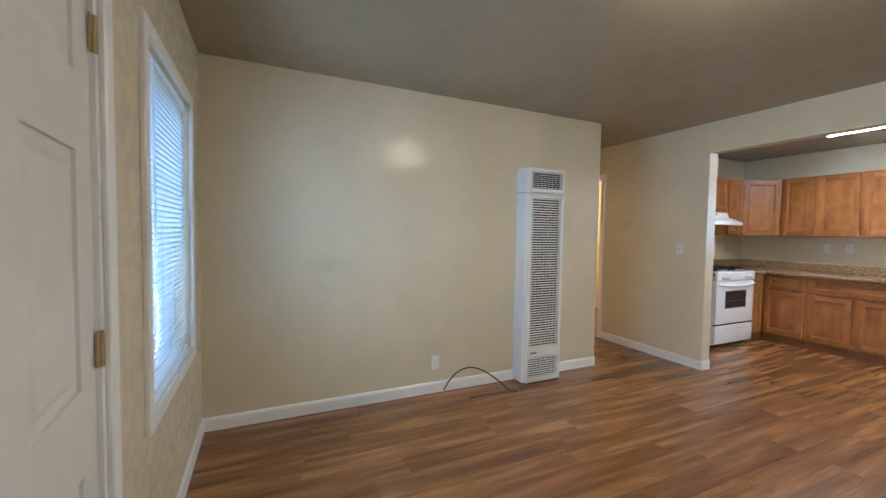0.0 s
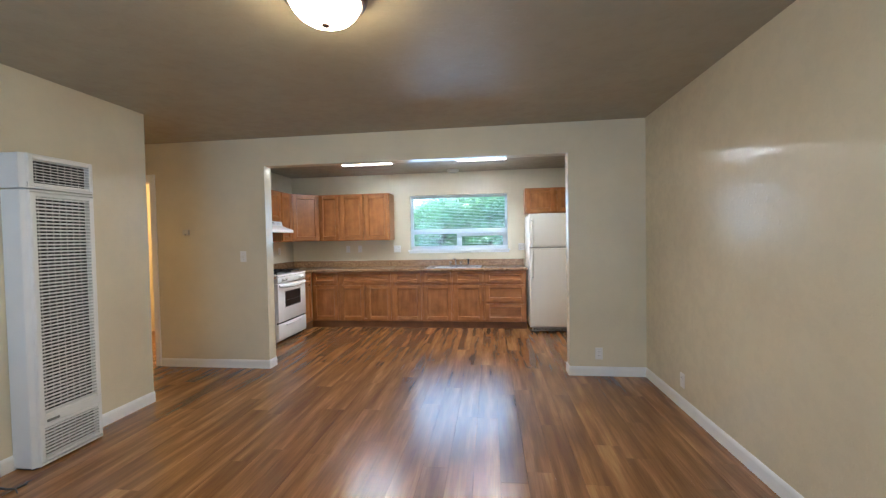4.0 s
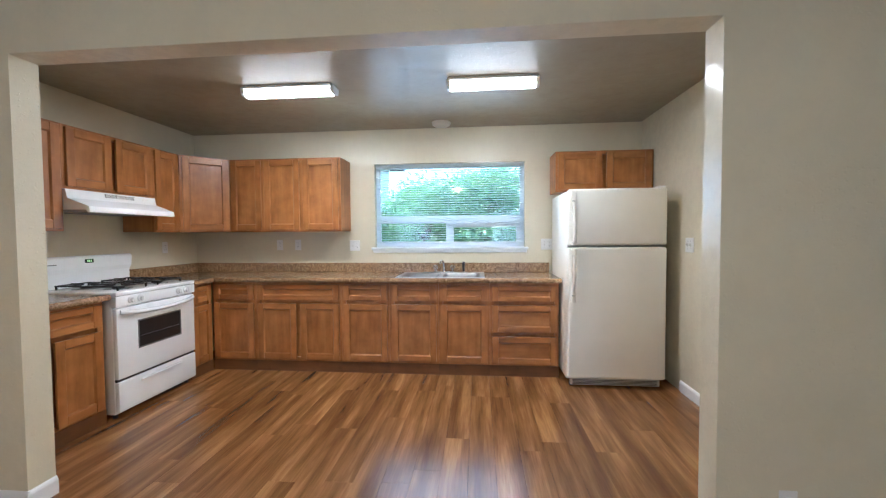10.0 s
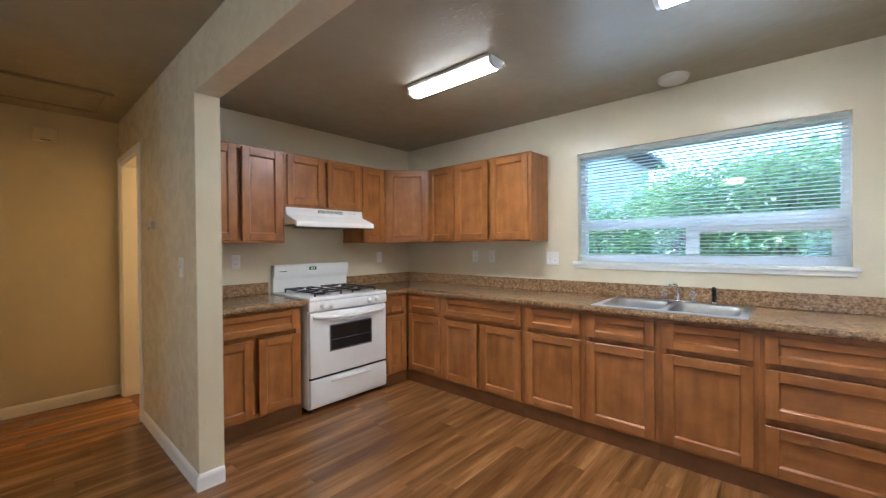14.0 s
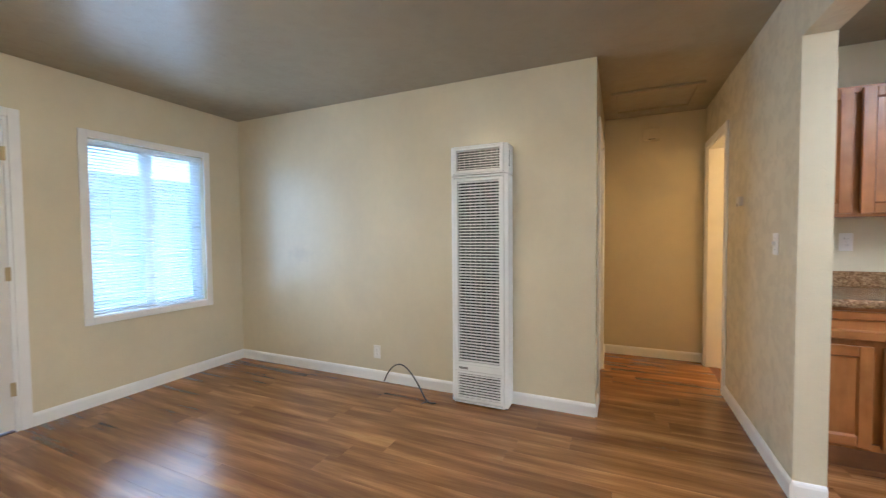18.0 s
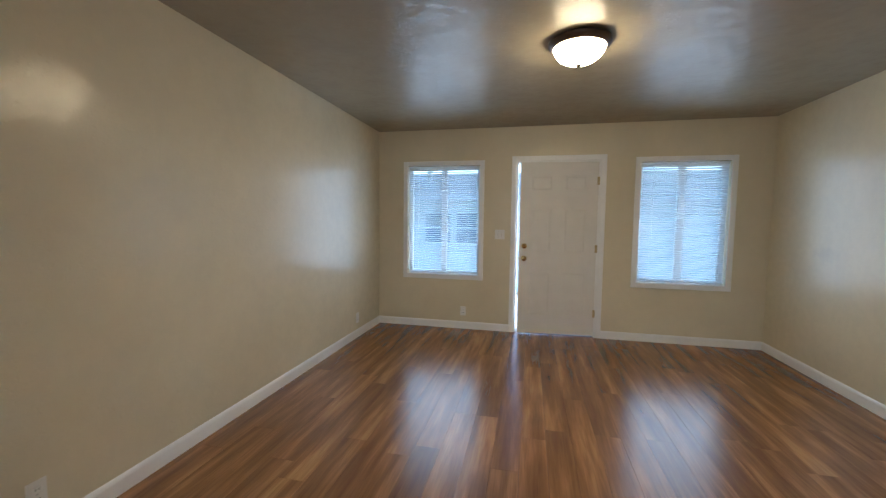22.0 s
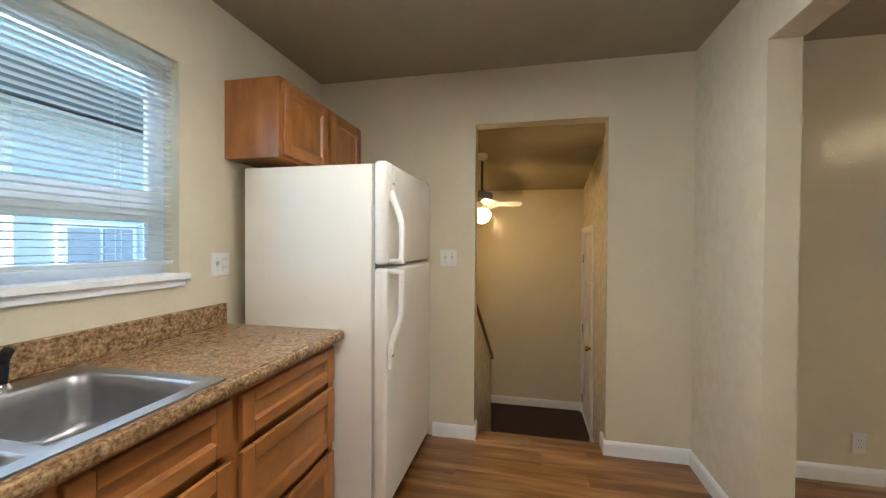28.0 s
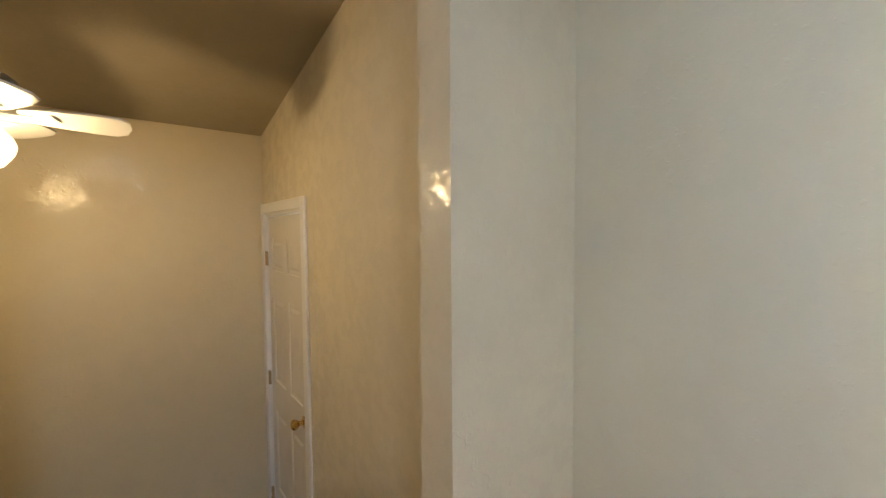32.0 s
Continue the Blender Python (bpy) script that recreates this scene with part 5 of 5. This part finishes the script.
for s, l in ((-1, 0.17), (1, 0.185)):
    part("pull_chain", tube([(s * 0.05, 0.01, 1.65), (s * 0.052, 0.01, 1.65 - l)], 0.0015, 6), M_BRASS, fn)
outline = [(0.095, -0.034), (0.14, -0.050), (0.27, -0.068), (0.335, -0.066), (0.362, -0.044), (0.370, 0.0), (0.362, 0.044), (0.335, 0.066), (0.27, 0.068), (0.14, 0.050), (0.095, 0.034)]
for i in range(5):
    a = 273 + 72 * i
    blade = part("blade", prism(outline, "z", -0.004, 0.004, 0.0015), M_ENAMEL, fn, "white fan blade")
    blade.matrix_world = pose(FX, FY, 1.672, 0, 0, a) @ pose(0, 0, 0, -14, 0, 0)
    iron = part("blade_iron", prism([(0.06, -0.018), (0.12, -0.012), (0.17, -0.035), (0.19, 0.0), (0.17, 0.035), (0.12, 0.012), (0.06, 0.018)], "z", -0.010, -0.004, 0.001), M_ENAMEL, blade)

# ---- outdoors ----
setting("ground", B(-60, 60, -60, 60, -2.6, -0.9 - 1.2), M_GRASS, "rough ground around the house", "ground")
setting("pavement", B(-12, 14, -6.5, -T, -0.95, -0.75), M_CONCRETE, "pale concrete walk between the houses", "pavement")
setting("ground_front", B(-30, 30, -40, -6.5, -2.0, -0.78), M_GRASS, "rough ground in front", "ground")
setting("ground_back", B(-30, 30, YB + T, 40, -2.0, -0.9), M_GRASS, "rough ground behind", "ground")


def siding_wall(parent, x0, x1, y, z0, z1, pitch, mat, out):
    bm = bmesh.new()
    n = int((z1 - z0) / pitch)
    for i in range(n):
        a = z0 + i * pitch
        box(bm, x0, x1, min(y, y + out * 0.02), max(y, y + out * 0.02), a, a + pitch - 0.012)
    return part("siding", bm, mat, parent, "", False)


hs = thing("neighbour_house", pose(0, 0, 0), "pale blue-white single-storey house with a grey shingle roof", "house")
part("wall", B(-7, 13, -13.2, -7.2, -0.8, 2.0), M_SIDING, hs, "", False)
siding_wall(hs, -7, 13, -7.2, -0.8, 2.0, 0.2, M_SIDING, 1)
part("roof", prism([(-6.7, 1.98), (-6.7, 2.06), (-10.2, 3.16), (-13.7, 2.06), (-13.7, 1.98)], "x", -7.4, 13.4), M_ROOF, hs, "", False)
part("fascia", B(-7.4, 13.4, -6.70, -6.66, 1.94, 2.06), M_SOFFIT, hs, "", False)
for wx in (4.25, 5.25, 8.4, -4.6, -5.7):
    wn = part("window", B(wx - 0.46, wx + 0.46, -7.19, -7.14, 0.62, 1.62), M_WHITEHOUSE, hs)
    for b in (0.68, 1.15):
        part("pane", B(wx - 0.40, wx + 0.40, -7.15, -7.13, b, b + 0.41), M_FARPANE, wn, "", False)
part("vent_pipe", tube([(5.9, -8.6, 2.5), (5.9, -8.6, 3.1)], 0.09, 12), M_GASKET, hs)
part("vent_cap", lathe([(0, 3.2), (0.16, 3.1), (0.16, 3.06), (0, 3.06)], 16, Matrix.Translation((5.9, -8.6, 0))), M_GASKET, hs)

h2 = thing("neighbour_house", pose(0, 0, 0), "white two-storey house with a dark eave behind the trees", "house")
part("wall", B(-10.2, -2.2, 17.0, 24.0, -0.9, 5.02), M_WHITEHOUSE, h2, "", False)
part("roof", prism([(-10.8, 4.88), (-1.4, 4.88), (-1.4, 5.03), (-6.2, 6.1), (-10.8, 5.03)], "y", 16.3, 24.6), M_ROOF, h2, "", False)
for wx, wz in ((-4.6, 3.8), (-2.85, 3.8), (-7.2, 3.8)):
    wn = part("window", B(wx - 0.45, wx + 0.45, 16.95, 17.0, wz, wz + 1.0), M_SOFFIT, h2)
    part("pane", B(wx - 0.38, wx + 0.38, 16.92, 16.96, wz + 0.07, wz + 0.93), M_BLACK, wn, "", False)

h3 = thing("neighbour_house", pose(0, 0, 0), "white stucco house wing with a deep eave and white windows", "house")
part("wall", B(5.1, 14.0, 11.2, 16.0, -0.9, 2.95), M_WHITEHOUSE, h3, "", False)
part("roof", prism([(9.9, 3.0), (9.9, 3.22), (13.6, 4.6), (17.0, 3.22), (17.0, 3.0)], "x", 3.9, 15.0), M_SOFFIT, h3, "", False)
for wx in (6.0, 7.1, 9.0):
    wn = part("window", B(wx - 0.5, wx + 0.5, 11.14, 11.2, 0.75, 1.55), M_TRIM, h3)
    part("pane", B(wx - 0.42, wx - 0.03, 11.11, 11.15, 0.82, 1.48), M_SOFFIT, wn, "", False)
    part("pane", B(wx + 0.03, wx + 0.42, 11.11, 11.15, 0.82, 1.48), M_SOFFIT, wn, "", False)


def tree(x, y, base, height, spread, leaves, seed):
    rng = random.Random(seed)
    t = thing("tree", pose(x, y, base), "dense leafy green tree behind the kitchen window", "tree", "garden trees")
    part("trunk", tube([(0, 0, 0), (0.04, 0.02, height * 0.3), (-0.03, 0.05, height * 0.62), (0.02, 0.0, height * 0.92)], [0.13, 0.10, 0.06, 0.02], 10), M_BARK, t)
    tips = []
    for i in range(64):
        z = height * rng.uniform(0.06, 0.95)
        a = rng.uniform(0, 2 * math.pi)
        r = spread * (1 - 0.62 * (z / height) ** 1.5) * rng.uniform(0.55, 1.05)
        p = Vector((r * math.cos(a), r * math.sin(a), z + 0.15))
        tips.append(p)
        if i < 10:
            part("limb", tube([(0, 0, z * 0.8), (p.x * 0.5, p.y * 0.5, z * 0.93), tuple(p)], [0.04, 0.025, 0.008], 6), M_BARK, t)
    vs, fs = [], []
    for i in range(leaves):
        c = rng.choice(tips)
        p = c + Vector((rng.gauss(0, 0.24), rng.gauss(0, 0.24), rng.gauss(0, 0.17)))
        d = Vector((rng.gauss(0, 1), rng.gauss(0, 1), rng.gauss(0, 0.6))).normalized()
        u = d.orthogonal().normalized()
        s = rng.uniform(0.028, 0.062)
        k = len(vs)
        vs += [tuple(p - d * s), tuple(p + u * s * 0.42), tuple(p + d * s), tuple(p - u * s * 0.42)]
        fs.append((k, k + 1, k + 2, k + 3))
    me = bpy.data.meshes.new("crown")
    me.from_pydata(vs, [], fs)
    me.materials.append(M_LEAF)
    cr = new("crown", me)
    cr.parent = t
    return t


for i, (x, y, h, s) in enumerate([(-0.9, 10.8, 2.25, 1.2), (0.4, 10.4, 2.65, 1.1), (1.6, 10.6, 3.2, 1.1), (2.9, 10.4, 3.3, 1.1), (-2.4, 11.6, 2.3, 1.4), (1.3, 12.2, 3.3, 1.3), (3.0, 12.2, 3.7, 1.2)]):
    tree(x, y, -0.9, h, s, 17000, 11 + i)

# ---- floor planks, last ----
slab = bmesh.new()
box(slab, HALL_X - 0.1, XR + 0.12, -T, YB + 0.05, -0.1, -0.008)
floor = setting("floor", slab, M_DARK, "warm brown wood-look vinyl plank floor", "floor")
PW, PL = 0.151, 1.22
cache = {}


def plank_mesh(w, l):
    key = (round(w, 3), round(l, 3))
    if key not in cache:
        bm = bmesh.new()
        c = 0.0006
        rings = [[(x * (w / 2 - k), y * (l / 2 - k), z) for x, y in ((-1, -1), (1, -1), (1, 1), (-1, 1))] for k, z in ((0.0004, -0.008), (0.0004, -c), (c, 0.0))]
        vs = [[bm.verts.new(p) for p in r] for r in rings]
        for a, b in zip(vs, vs[1:]):
            for i in range(4):
                bm.faces.new((a[i], a[(i + 1) % 4], b[(i + 1) % 4], b[i]))
        bm.faces.new(vs[-1])
        cache[key] = mesh_of("plank", bm, M_PLANK, False)
    return cache[key]


rng = random.Random(5)
x = HALL_X
while x < XR - 1e-4:
    nx = min(x + PW, XR)
    ya, yb = (HALL_Y - 0.1, YK) if nx <= XK else ((HALL_Y - 0.1, YB) if nx <= -0.05 else (0.0, YB))
    y = ya - rng.uniform(0.1, 1.1)
    while y < yb - 1e-4:
        a, b = max(y, ya), min(y + PL, yb)
        if b - a > 0.01:
            shared("plank", plank_mesh(nx - x, b - a), floor, ((x + nx) / 2, (a + b) / 2, 0))
        y += PL
    x = nx
